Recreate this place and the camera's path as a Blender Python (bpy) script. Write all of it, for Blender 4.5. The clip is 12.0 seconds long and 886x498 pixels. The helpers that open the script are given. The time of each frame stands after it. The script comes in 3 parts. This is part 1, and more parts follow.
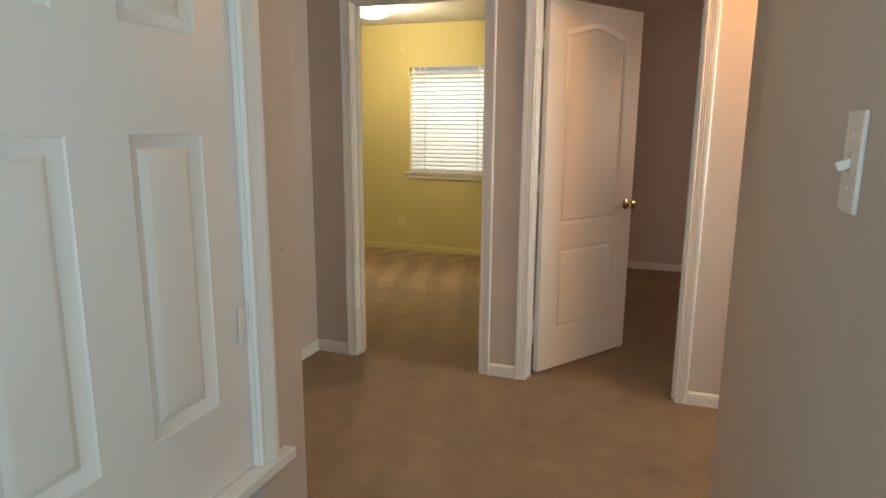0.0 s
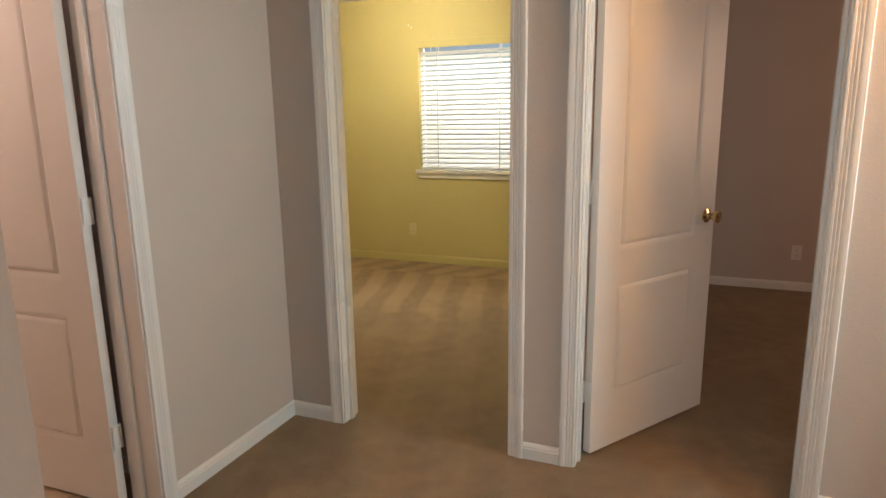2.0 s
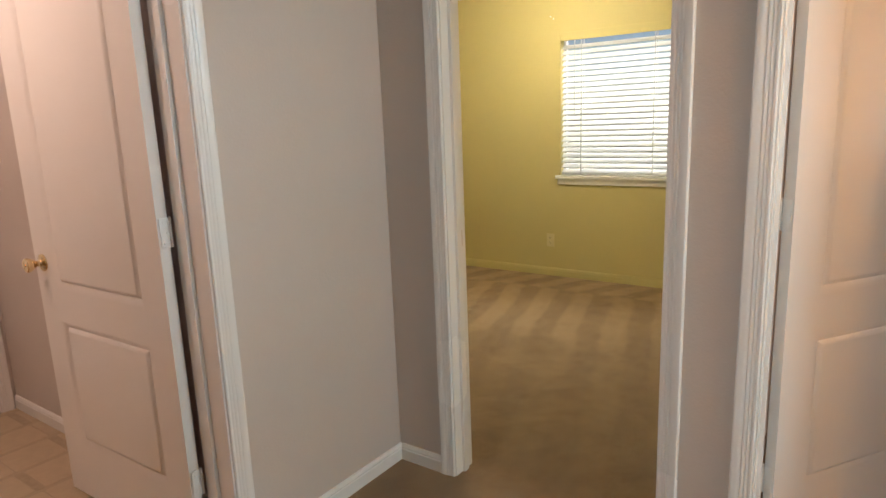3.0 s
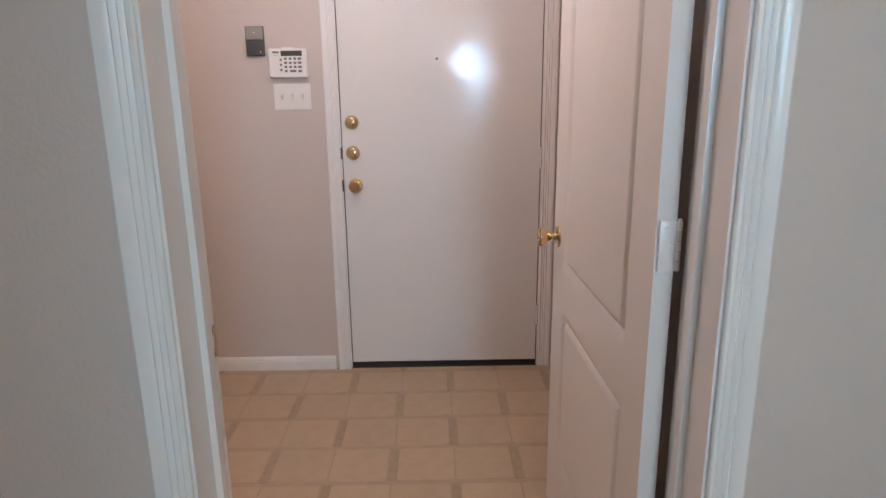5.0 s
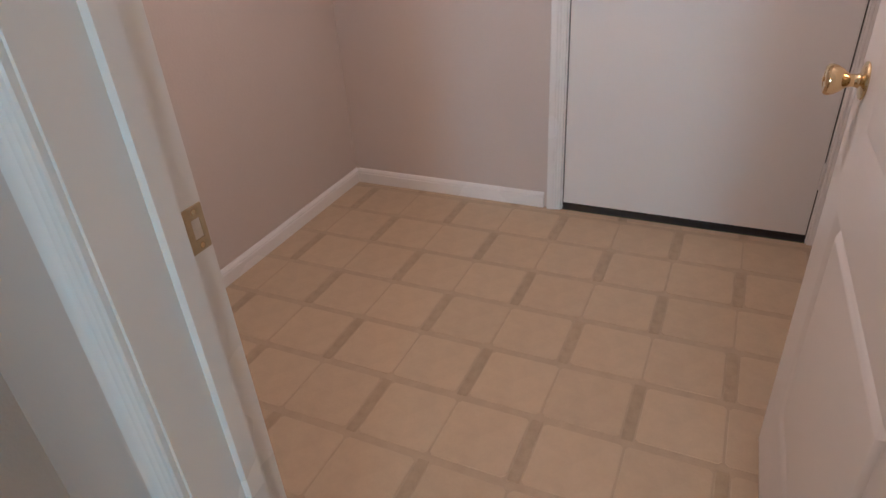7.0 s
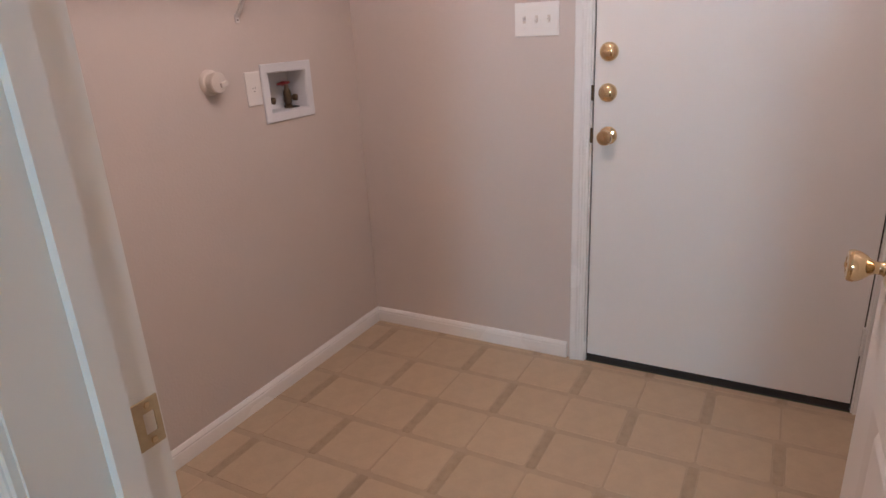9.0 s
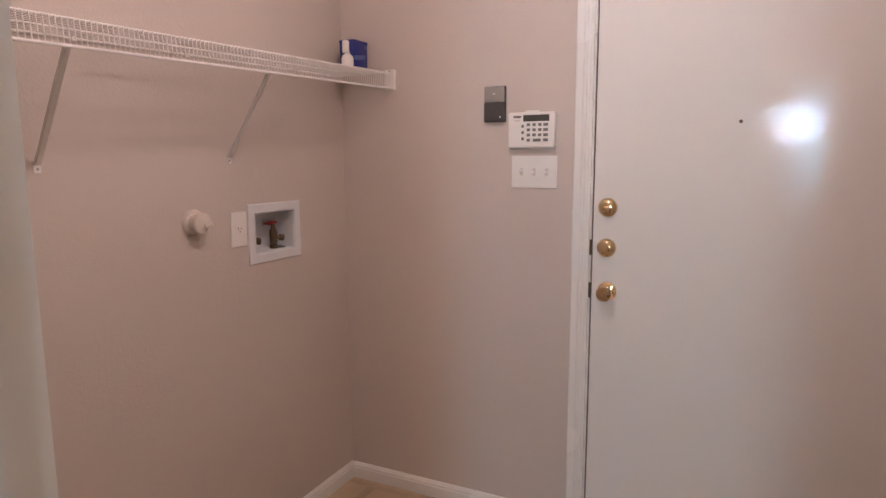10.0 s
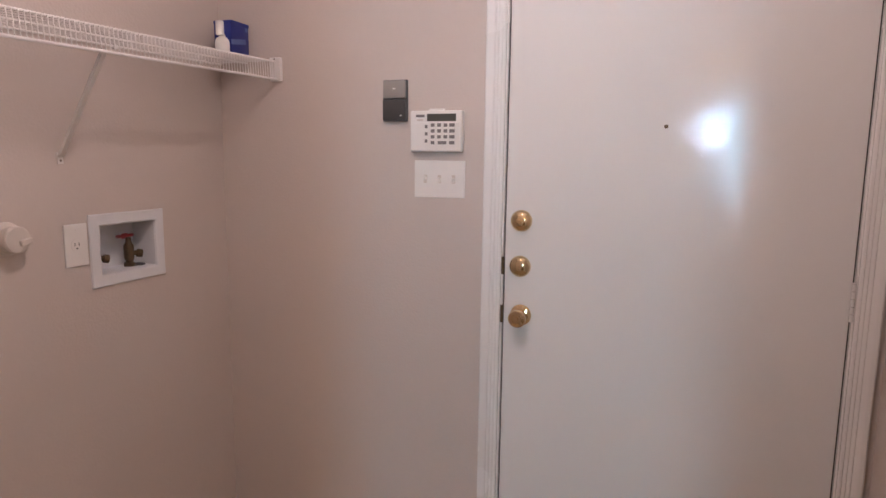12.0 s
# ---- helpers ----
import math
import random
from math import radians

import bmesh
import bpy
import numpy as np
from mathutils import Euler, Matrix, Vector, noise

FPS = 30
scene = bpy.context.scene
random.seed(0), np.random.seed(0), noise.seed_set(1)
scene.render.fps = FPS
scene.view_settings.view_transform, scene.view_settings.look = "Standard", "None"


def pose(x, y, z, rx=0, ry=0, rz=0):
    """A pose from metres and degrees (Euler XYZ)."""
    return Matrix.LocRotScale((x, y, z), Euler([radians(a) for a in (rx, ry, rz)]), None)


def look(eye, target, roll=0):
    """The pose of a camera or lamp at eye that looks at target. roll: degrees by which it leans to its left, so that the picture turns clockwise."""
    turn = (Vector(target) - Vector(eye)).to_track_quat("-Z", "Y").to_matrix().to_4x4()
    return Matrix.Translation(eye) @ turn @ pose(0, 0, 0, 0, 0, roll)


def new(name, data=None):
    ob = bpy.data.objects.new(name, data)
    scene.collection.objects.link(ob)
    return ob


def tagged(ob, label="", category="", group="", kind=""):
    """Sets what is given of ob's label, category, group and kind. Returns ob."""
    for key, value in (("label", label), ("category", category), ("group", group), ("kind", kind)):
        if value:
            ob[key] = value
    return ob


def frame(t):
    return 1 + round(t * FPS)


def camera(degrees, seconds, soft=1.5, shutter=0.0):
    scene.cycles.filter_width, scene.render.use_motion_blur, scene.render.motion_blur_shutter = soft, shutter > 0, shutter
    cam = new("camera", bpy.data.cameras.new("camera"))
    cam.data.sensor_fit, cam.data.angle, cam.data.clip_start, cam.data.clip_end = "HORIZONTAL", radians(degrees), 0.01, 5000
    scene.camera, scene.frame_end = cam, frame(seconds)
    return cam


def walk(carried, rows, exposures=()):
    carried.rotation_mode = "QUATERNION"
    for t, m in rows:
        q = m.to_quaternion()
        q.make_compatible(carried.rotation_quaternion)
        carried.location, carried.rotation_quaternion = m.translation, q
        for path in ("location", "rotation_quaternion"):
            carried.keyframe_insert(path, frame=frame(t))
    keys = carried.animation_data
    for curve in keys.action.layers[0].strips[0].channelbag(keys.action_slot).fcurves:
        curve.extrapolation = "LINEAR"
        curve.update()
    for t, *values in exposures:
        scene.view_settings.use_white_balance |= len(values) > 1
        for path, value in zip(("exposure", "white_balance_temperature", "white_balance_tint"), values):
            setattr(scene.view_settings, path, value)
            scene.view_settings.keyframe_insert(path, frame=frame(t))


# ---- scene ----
cam = camera(70.4, 12.0)
PATH = [
    (0, (-0.049, 0.121, 1.393), (-0.726, 1.961, 1.002), 0.4),
    (0.5, (-0.177, 0.343, 1.385), (-0.709, 2.23, 0.985), 2.1),
    (1, (-0.266, 0.563, 1.383), (-0.762, 2.459, 0.983), 1.1),
    (1.5, (-0.299, 0.843, 1.385), (-0.915, 2.7, 0.975), -0.2),
    (2, (-0.362, 1.08, 1.369), (-1.103, 2.891, 0.956), -0.9),
    (2.5, (-0.436, 1.286, 1.372), (-1.305, 3.04, 0.964), -1.0),
    (3, (-0.503, 1.526, 1.37), (-1.643, 3.121, 0.972), -2.2),
    (3.5, (-0.625, 1.716, 1.361), (-2.164, 2.925, 0.948), -2.1),
    (3.7, (-0.728, 1.766, 1.344), (-2.374, 2.824, 0.931), -2.1),
    (5.3, (-1.275, 2.187, 1.341), (-3.201, 1.981, 0.842), -1.1),
    (5.5, (-1.35, 2.205, 1.335), (-3.256, 1.876, 0.824), -1.3),
    (6, (-1.544, 2.236, 1.317), (-3.389, 1.768, 0.705), -1.1),
    (6.5, (-1.665, 2.258, 1.277), (-3.339, 1.632, 0.379), -2.9),
    (6.7, (-1.697, 2.282, 1.272), (-3.291, 1.571, 0.295), -3.8),
    (8.3, (-1.812, 2.329, 1.26), (-3.276, 1.503, 0.177), -4.4),
    (8.5, (-1.814, 2.346, 1.289), (-3.344, 1.46, 0.352), -4.2),
    (9, (-1.844, 2.326, 1.317), (-3.49, 1.406, 0.652), -3.1),
    (9.5, (-1.895, 2.234, 1.347), (-3.602, 1.312, 0.862), -1.8),
    (10, (-1.953, 2.195, 1.381), (-3.729, 1.32, 1.091), -0.3),
    (10.5, (-1.954, 2.144, 1.4), (-3.782, 1.344, 1.269), 0.1),
    (11, (-1.962, 2.143, 1.389), (-3.809, 1.387, 1.257), 0.2),
    (11.5, (-2.021, 2.13, 1.372), (-3.886, 1.434, 1.181), 1.0),
    (12, (-2.265, 2.168, 1.391), (-4.129, 1.501, 1.105), 0.7),
]
walk(cam, [(t, look(eye, target, roll)) for t, eye, target, roll in PATH], exposures=[
    (0.0, -0.15, 6700, 13), (1.0, -0.05, 6250, 11), (2.0, 0.0, 6350, 13), (3.6, 0.1, 5900, 12), (5.4, 0.0, 5050, 7), (8.5, 0.08, 5100, 8), (9.4, 0.0, 5150, 9), (10.5, -0.22, 5550, 12), (12.0, -0.12, 5150, 9)])

# world: daylight outside
world = bpy.data.worlds.new("world")
scene.world = world
world.use_nodes = True
wn = world.node_tree
sky = wn.nodes.new("ShaderNodeTexSky")
sky.sky_type = "NISHITA"
sky.sun_disc = False
sky.sun_elevation = radians(50)
sky.sun_rotation = radians(200)
wn.links.new(sky.outputs[0], wn.nodes["Background"].inputs[0])
wn.nodes["Background"].inputs[1].default_value = 0.10

sun = new("sun", bpy.data.lights.new("sun", "SUN"))
sun.data.energy, sun.data.angle, sun.data.color = 3.0, radians(0.5), (1.0, 0.95, 0.88)
sun.matrix_world = look((2, -8, 12), (0, 0, 0))


def area(name, eye, target, sx, sy, watts, color, spread=180):
    la = bpy.data.lights.new(name, "AREA")
    la.shape, la.size, la.size_y, la.energy, la.color = "RECTANGLE", sx, sy, watts, color
    la.spread = radians(spread)
    ob = new(name, la)
    ob.matrix_world = look(eye, target)
    return ob


def bulb(name, eye, radius, watts, color):
    la = bpy.data.lights.new(name, "POINT")
    la.shadow_soft_size, la.energy, la.color = radius, watts, color
    ob = new(name, la)
    ob.location = eye
    return ob


COOL = (0.70, 0.94, 1.0)
WARM = (1.0, 0.71, 0.58)
# added cool fill behind the corridor, in place of a light on the camera
area("light_fill_corridor_back", (-0.22, -1.93, 1.45), (-0.32, 2.0, 1.3), 0.9, 1.5, 15, COOL)
# second added fill, out of view, puts cool light on the closet wall
area("light_fill_corridor_side", (0.25, 0.05, 1.45), (-0.915, 1.15, 1.25), 1.0, 1.5, 11.5, COOL)
# made-up cool lamp out of view, aimed to brighten the laundry jamb and casing
area("light_fill_entry", (1.79, 2.98, 1.50), (-2.2, 1.85, 1.30), 0.56, 1.10, 15.5, (0.60, 0.93, 1.0), 110)
# made-up small lamp, placed so its reflection gives the garage door's bright spot
area("light_fill_garage_spot", (1.775, 2.56, 1.72), (-4.1, 2.29, 1.45), 0.12, 0.12, 0.33, (0.86, 0.95, 1.0), 30)
bulb("light_entry_lamp", (0.72, 2.90, 2.18), 0.07, 28, (1.0, 0.44, 0.07))
bulb("light_laundry_lamp", (-3.00, 1.74, 2.305), 0.08, 25, WARM)
area("light_bedroom_window", (-2.31, 7.15, 2.75), (-2.31, 6.5, 1.35), 1.5, 0.9, 140, (1.0, 1.0, 0.95))
bulb("light_bedroom_lamp", (-2.68, 5.42, 2.22), 0.08, 50, (1.0, 0.86, 0.55))
# no window is known here: lamp added to brighten the second room
area("light_fill_second_room", (2.58, 5.1, 1.5), (-0.7, 5.1, 1.2), 0.9, 1.1, 16, (1.0, 0.64, 0.42))

# ---------------------------------------------------------------- materials


def material(name, color, rough=0.6, vary=0.06, scale=6.0, fine=180.0, bump=0.0, bump_scale=160.0, metal=0.0, spec=0.5,
             coat=0.0, second=None, random_amount=0.0):
    """Painted, plastic or metal surface: two scales of tone variation, fine relief, uneven gloss."""
    m = bpy.data.materials.new(name)
    m.use_nodes = True
    nt = m.node_tree
    b = nt.nodes["Principled BSDF"]
    co = nt.nodes.new("ShaderNodeTexCoord")
    n1 = nt.nodes.new("ShaderNodeTexNoise")
    n1.inputs["Scale"].default_value, n1.inputs["Detail"].default_value = scale, 4
    n2 = nt.nodes.new("ShaderNodeTexNoise")
    n2.inputs["Scale"].default_value, n2.inputs["Detail"].default_value = fine, 3
    for n in (n1, n2):
        nt.links.new(co.outputs["Object"], n.inputs["Vector"])
    mix = nt.nodes.new("ShaderNodeMix")
    mix.data_type = "RGBA"
    dark = second or tuple(c * (1 - 2.2 * vary) for c in color)
    mix.inputs[6].default_value = (*color, 1)
    mix.inputs[7].default_value = (*dark, 1)
    add = nt.nodes.new("ShaderNodeMath")
    add.operation = "MULTIPLY_ADD"
    add.inputs[1].default_value = 0.3
    nt.links.new(n2.outputs[0], add.inputs[0])
    nt.links.new(n1.outputs[0], add.inputs[2])
    ramp = nt.nodes.new("ShaderNodeMapRange")
    ramp.inputs[1].default_value, ramp.inputs[2].default_value = 0.2, 1.1
    nt.links.new(add.outputs[0], ramp.inputs[0])
    nt.links.new(ramp.outputs[0], mix.inputs[0])
    out = mix.outputs[2]
    if random_amount:
        info = nt.nodes.new("ShaderNodeObjectInfo")
        r = nt.nodes.new("ShaderNodeMapRange")
        r.inputs[3].default_value, r.inputs[4].default_value = 1 - random_amount, 1 + random_amount
        nt.links.new(info.outputs["Random"], r.inputs[0])
        hsv = nt.nodes.new("ShaderNodeHueSaturation")
        nt.links.new(r.outputs[0], hsv.inputs["Value"])
        nt.links.new(out, hsv.inputs["Color"])
        out = hsv.outputs[0]
    nt.links.new(out, b.inputs["Base Color"])
    rr = nt.nodes.new("ShaderNodeMapRange")
    rr.inputs[3].default_value, rr.inputs[4].default_value = max(0.02, rough - 0.025), min(1, rough + 0.025)
    nt.links.new(n1.outputs[0], rr.inputs[0])
    nt.links.new(rr.outputs[0], b.inputs["Roughness"])
    b.inputs["Metallic"].default_value = metal
    b.inputs["Specular IOR Level"].default_value = spec
    b.inputs["Coat Weight"].default_value = coat
    if bump:
        n3 = nt.nodes.new("ShaderNodeTexNoise")
        n3.inputs["Scale"].default_value, n3.inputs["Detail"].default_value = bump_scale, 2
        nt.links.new(co.outputs["Object"], n3.inputs["Vector"])
        bp = nt.nodes.new("ShaderNodeBump")
        bp.inputs["Strength"].default_value, bp.inputs["Distance"].default_value = bump, 0.004
        nt.links.new(n3.outputs[0], bp.inputs["Height"])
        nt.links.new(bp.outputs[0], b.inputs["Normal"])
    return m


def glowing(name, color, strength):
    m = bpy.data.materials.new(name)
    m.use_nodes = True
    b = m.node_tree.nodes["Principled BSDF"]
    b.inputs["Base Color"].default_value = (0.8, 0.8, 0.78, 1)
    b.inputs["Emission Color"].default_value = (*color, 1)
    b.inputs["Emission Strength"].default_value = strength
    return m


def carpet_material():
    """Cut-pile carpet: fibre grain, soft blotches, and bands where the vacuum leaned the pile."""
    m = bpy.data.materials.new("carpet")
    m.use_nodes = True
    nt = m.node_tree
    b = nt.nodes["Principled BSDF"]
    co = nt.nodes.new("ShaderNodeTexCoord")

    def noisy(scale, detail=3, rough=0.6):
        n = nt.nodes.new("ShaderNodeTexNoise")
        n.inputs["Scale"].default_value, n.inputs["Detail"].default_value, n.inputs["Roughness"].default_value = scale, detail, rough
        nt.links.new(co.outputs["Object"], n.inputs["Vector"])
        return n.outputs[0]

    def maths(op, a, c):
        n = nt.nodes.new("ShaderNodeMath")
        n.operation = op
        for k, v in enumerate((a, c)):
            if isinstance(v, (int, float)):
                n.inputs[k].default_value = v
            else:
                nt.links.new(v, n.inputs[k])
        return n.outputs[0]

    sep = nt.nodes.new("ShaderNodeSeparateXYZ")
    nt.links.new(co.outputs["Object"], sep.inputs[0])
    x, y = sep.outputs[0], sep.outputs[1]
    blotch = noisy(1.6, 3)
    # vacuum strokes: skewed bands, one pass near the far wall, one before it
    wob = maths("MULTIPLY", noisy(0.7, 2), 0.22)
    row = nt.nodes.new("ShaderNodeMath")
    row.operation = "GREATER_THAN"
    row.inputs[1].default_value = 6.12
    nt.links.new(maths("ADD", y, maths("MULTIPLY", noisy(1.3, 2), 0.12)), row.inputs[0])
    lean = maths("MULTIPLY", y, maths("SUBTRACT", 0.30, maths("MULTIPLY", row.outputs[0], 0.72)))
    skew = maths("ADD", maths("ADD", x, lean), wob)
    band = maths("PINGPONG", skew, 0.15)
    band = maths("MULTIPLY", band, 1 / 0.15)
    sharp = nt.nodes.new("ShaderNodeMapRange")
    sharp.interpolation_type = "SMOOTHSTEP"
    sharp.inputs[1].default_value, sharp.inputs[2].default_value = 0.34, 0.66
    nt.links.new(band, sharp.inputs[0])
    far = nt.nodes.new("ShaderNodeMapRange")
    far.inputs[1].default_value, far.inputs[2].default_value, far.inputs[3].default_value, far.inputs[4].default_value = 4.95, 5.15, 0.30, 1.0
    nt.links.new(maths("ADD", y, maths("MULTIPLY", blotch, 0.2)), far.inputs[0])
    room = nt.nodes.new("ShaderNodeMapRange")
    room.inputs[1].default_value, room.inputs[2].default_value, room.inputs[3].default_value, room.inputs[4].default_value = -0.83, -0.77, 1.0, 0.15
    nt.links.new(x, room.inputs[0])
    stripes = maths("MULTIPLY", maths("SUBTRACT", sharp.outputs[0], 0.08), maths("MULTIPLY", maths("MULTIPLY", far.outputs[0], room.outputs[0]), 0.25))
    tone = maths("ADD", maths("ADD", maths("MULTIPLY", noisy(230, 2, 0.8), 0.55), maths("MULTIPLY", blotch, 0.45)), stripes)
    tone = maths("ADD", tone, maths("MULTIPLY", maths("SUBTRACT", noisy(9, 3), 0.5), 0.5))
    ramp = nt.nodes.new("ShaderNodeValToRGB")
    ramp.color_ramp.elements[0].position, ramp.color_ramp.elements[0].color = 0.22, (0.138, 0.083, 0.038, 1)
    ramp.color_ramp.elements[1].position, ramp.color_ramp.elements[1].color = 0.80, (0.345, 0.230, 0.120, 1)
    nt.links.new(tone, ramp.inputs[0])
    nt.links.new(ramp.outputs[0], b.inputs["Base Color"])
    b.inputs["Roughness"].default_value = 1.0
    b.inputs["Specular IOR Level"].default_value = 0.1
    b.inputs["Sheen Weight"].default_value = 0.25
    bp = nt.nodes.new("ShaderNodeBump")
    bp.inputs["Strength"].default_value, bp.inputs["Distance"].default_value = 0.8, 0.006
    nt.links.new(maths("ADD", noisy(260, 2, 0.8), maths("MULTIPLY", noisy(40, 2), 0.6)), bp.inputs["Height"])
    nt.links.new(bp.outputs[0], b.inputs["Normal"])
    return m


PAINT = material("greige_wall_paint", (0.60, 0.53, 0.485), 0.62, 0.035, 2.2, 60, 0.22, 130, spec=0.35)
YELLOW = material("yellow_wall_paint", (0.57, 0.49, 0.215), 0.60, 0.04, 1.8, 60, 0.22, 130, spec=0.35)
CEIL = material("ceiling_texture", (0.74, 0.71, 0.66), 0.9, 0.05, 5, 90, 0.6, 70)
TRIM = material("white_trim_enamel", (0.80, 0.785, 0.765), 0.27, 0.006, 1.3, 70, spec=0.5)
DOORP = material("white_door_enamel", (0.79, 0.76, 0.73), 0.33, 0.014, 3.5, 80, 0.05, 220, spec=0.5)
STEELD = material("white_steel_door_paint", (0.76, 0.745, 0.725), 0.12, 0.014, 3, 60, 0.04, 90, spec=0.45)
BRASS = material("polished_brass", (0.82, 0.65, 0.39), 0.08, 0.08, 30, 200, metal=1.0)
OLDBRASS = material("worn_brass", (0.52, 0.40, 0.24), 0.42, 0.12, 90, 400, metal=0.3)
PLASTIC = material("white_plastic", (0.80, 0.78, 0.75), 0.35, 0.03, 20, 200)
IVORY = material("ivory_plastic", (0.66, 0.60, 0.54), 0.4, 0.05, 20, 200)
ALMOND = material("almond_plastic", (0.64, 0.56, 0.30), 0.4, 0.05, 20, 200)
GREYP = material("grey_plastic", (0.31, 0.285, 0.26), 0.45, 0.05, 40, 300, 0.1, 500)
DARKP = material("dark_grey_plastic", (0.062, 0.058, 0.058), 0.4, 0.06, 40, 300)
LCD = material("grey_display", (0.085, 0.085, 0.075), 0.15, 0.04, 30, 200)
KEYRUB = material("grey_rubber_keys", (0.20, 0.19, 0.185), 0.6, 0.05, 80, 300)
WIRE = material("white_vinyl_wire", (0.78, 0.76, 0.74), 0.4, 0.03, 20, 120)
RED = material("red_handle", (0.36, 0.035, 0.04), 0.4, 0.1, 60, 200)
BRONZE = material("tarnished_bronze", (0.16, 0.115, 0.07), 0.4, 0.2, 60, 300, metal=0.8)
BOXW = material("white_box_plastic", (0.72, 0.73, 0.75), 0.4, 0.03, 20, 100)
BLUE = material("blue_carton", (0.018, 0.03, 0.22), 0.4, 0.1, 30, 150)
BLUE2 = material("pale_blue_print", (0.12, 0.17, 0.42), 0.4, 0.1, 30, 150)
RUBBER = material("black_rubber", (0.015, 0.013, 0.013), 0.7, 0.1, 40, 200)
# near-black: painted shade of the door gap, and the dark metal threshold
SHADOWGAP = material("dark_gap_and_threshold", (0.035, 0.03, 0.028), 0.8, 0.1, 40, 200)
VBASE = material("vinyl_band", (0.475, 0.365, 0.245), 0.42, 0.10, 26, 120, 0.15, 200)
VTILE = material("vinyl_square", (0.545, 0.418, 0.280), 0.40, 0.10, 18, 90, 0.12, 150, random_amount=0.035)
VSTRIP = material("vinyl_strip", (0.455, 0.348, 0.228), 0.42, 0.16, 34, 130, 0.15, 200, random_amount=0.05)
SLATW = material("white_blind_slat", (0.78, 0.77, 0.74), 0.4, 0.03, 10, 80)
# thin vinyl slats let part of the daylight through
_t = SLATW.node_tree
_through = _t.nodes.new("ShaderNodeBsdfTranslucent")
_through.inputs["Color"].default_value = (0.80, 0.80, 0.76, 1)
_blend = _t.nodes.new("ShaderNodeMixShader")
_blend.inputs[0].default_value = 0.55
_t.links.new(_t.nodes["Principled BSDF"].outputs[0], _blend.inputs[1])
_t.links.new(_through.outputs[0], _blend.inputs[2])
_t.links.new(_blend.outputs[0], _t.nodes["Material Output"].inputs[0])
CARPET = carpet_material()
DOME = glowing("lit_glass_dome", (1.0, 0.93, 0.80), 9.0)
DOMEW = glowing("lit_warm_dome", (1.0, 0.66, 0.38), 8.0)

GLASS = bpy.data.materials.new("window_glass")
GLASS.use_nodes = True
_g = GLASS.node_tree.nodes["Principled BSDF"]
_g.inputs["Transmission Weight"].default_value = 1.0
_g.inputs["Roughness"].default_value = 0.0
_g.inputs["IOR"].default_value = 1.45


# ---------------------------------------------------------------- mesh helpers


def mesh_object(name, bm, mat, smooth=False):
    bmesh.ops.recalc_face_normals(bm, faces=bm.faces)
    me = bpy.data.meshes.new(name)
    bm.to_mesh(me)
    bm.free()
    me.materials.append(mat)
    if smooth:
        for p in me.polygons:
            p.use_smooth = True
        me.set_sharp_from_angle(angle=radians(35))
    return new(name, me)


def part(name, bm, mat, parent, label="", smooth=False):
    ob = mesh_object(name, bm, mat, smooth)
    ob.parent = parent
    if label:
        ob["label"] = label
    return ob


def structure(name, bm, mat, label="", category="", smooth=False):
    return tagged(mesh_object(name, bm, mat, smooth), label, category, "", "structure")


def root(name, m, label, category, group="", kind=""):
    ob = new(name)
    ob.matrix_world = m
    return tagged(ob, label, category, group, kind)


def cube(bm, x0, x1, y0, y1, z0, z1, bevel=0.0, m=None):
    mt = Matrix.Translation(((x0 + x1) / 2, (y0 + y1) / 2, (z0 + z1) / 2)) @ Matrix.Diagonal((abs(x1 - x0), abs(y1 - y0), abs(z1 - z0), 1))
    vs = bmesh.ops.create_cube(bm, size=1, matrix=(m @ mt) if m else mt)["verts"]
    if bevel:
        es = list({e for v in vs for e in v.link_edges})
        bmesh.ops.bevel(bm, geom=es, offset=bevel, segments=2, affect="EDGES", profile=0.5)
    return bm


def boxed(x0, x1, y0, y1, z0, z1, bevel=0.0):
    return cube(bmesh.new(), x0, x1, y0, y1, z0, z1, bevel)


def lathe(profile, segs=24, m=None, bm=None):
    """Turn (radius, height) pairs round local z."""
    bm = bm or bmesh.new()
    m = m or Matrix()
    rings = []
    for r, h in profile:
        if r < 1e-6:
            rings.append([bm.verts.new(m @ Vector((0, 0, h)))])
        else:
            rings.append([bm.verts.new(m @ Vector((r * math.cos(2 * math.pi * k / segs), r * math.sin(2 * math.pi * k / segs), h))) for k in range(segs)])
    for a, c in zip(rings, rings[1:]):
        for k in range(segs):
            j = (k + 1) % segs
            if len(a) == 1 and len(c) > 1:
                bm.faces.new((a[0], c[k], c[j]))
            elif len(c) == 1 and len(a) > 1:
                bm.faces.new((a[k], a[j], c[0]))
            elif len(a) > 1:
                bm.faces.new((a[k], a[j], c[j], c[k]))
    if len(rings[0]) > 1:
        bm.faces.new(rings[0])
    if len(rings[-1]) > 1:
        bm.faces.new(rings[-1])
    return bm


def rod(bm, a, c, r, segs=6):
    a, c = Vector(a), Vector(c)
    m = Matrix.Translation(a) @ (c - a).to_track_quat("Z", "Y").to_matrix().to_4x4()
    return lathe([(r, 0), (r, (c - a).length)], segs, m, bm)


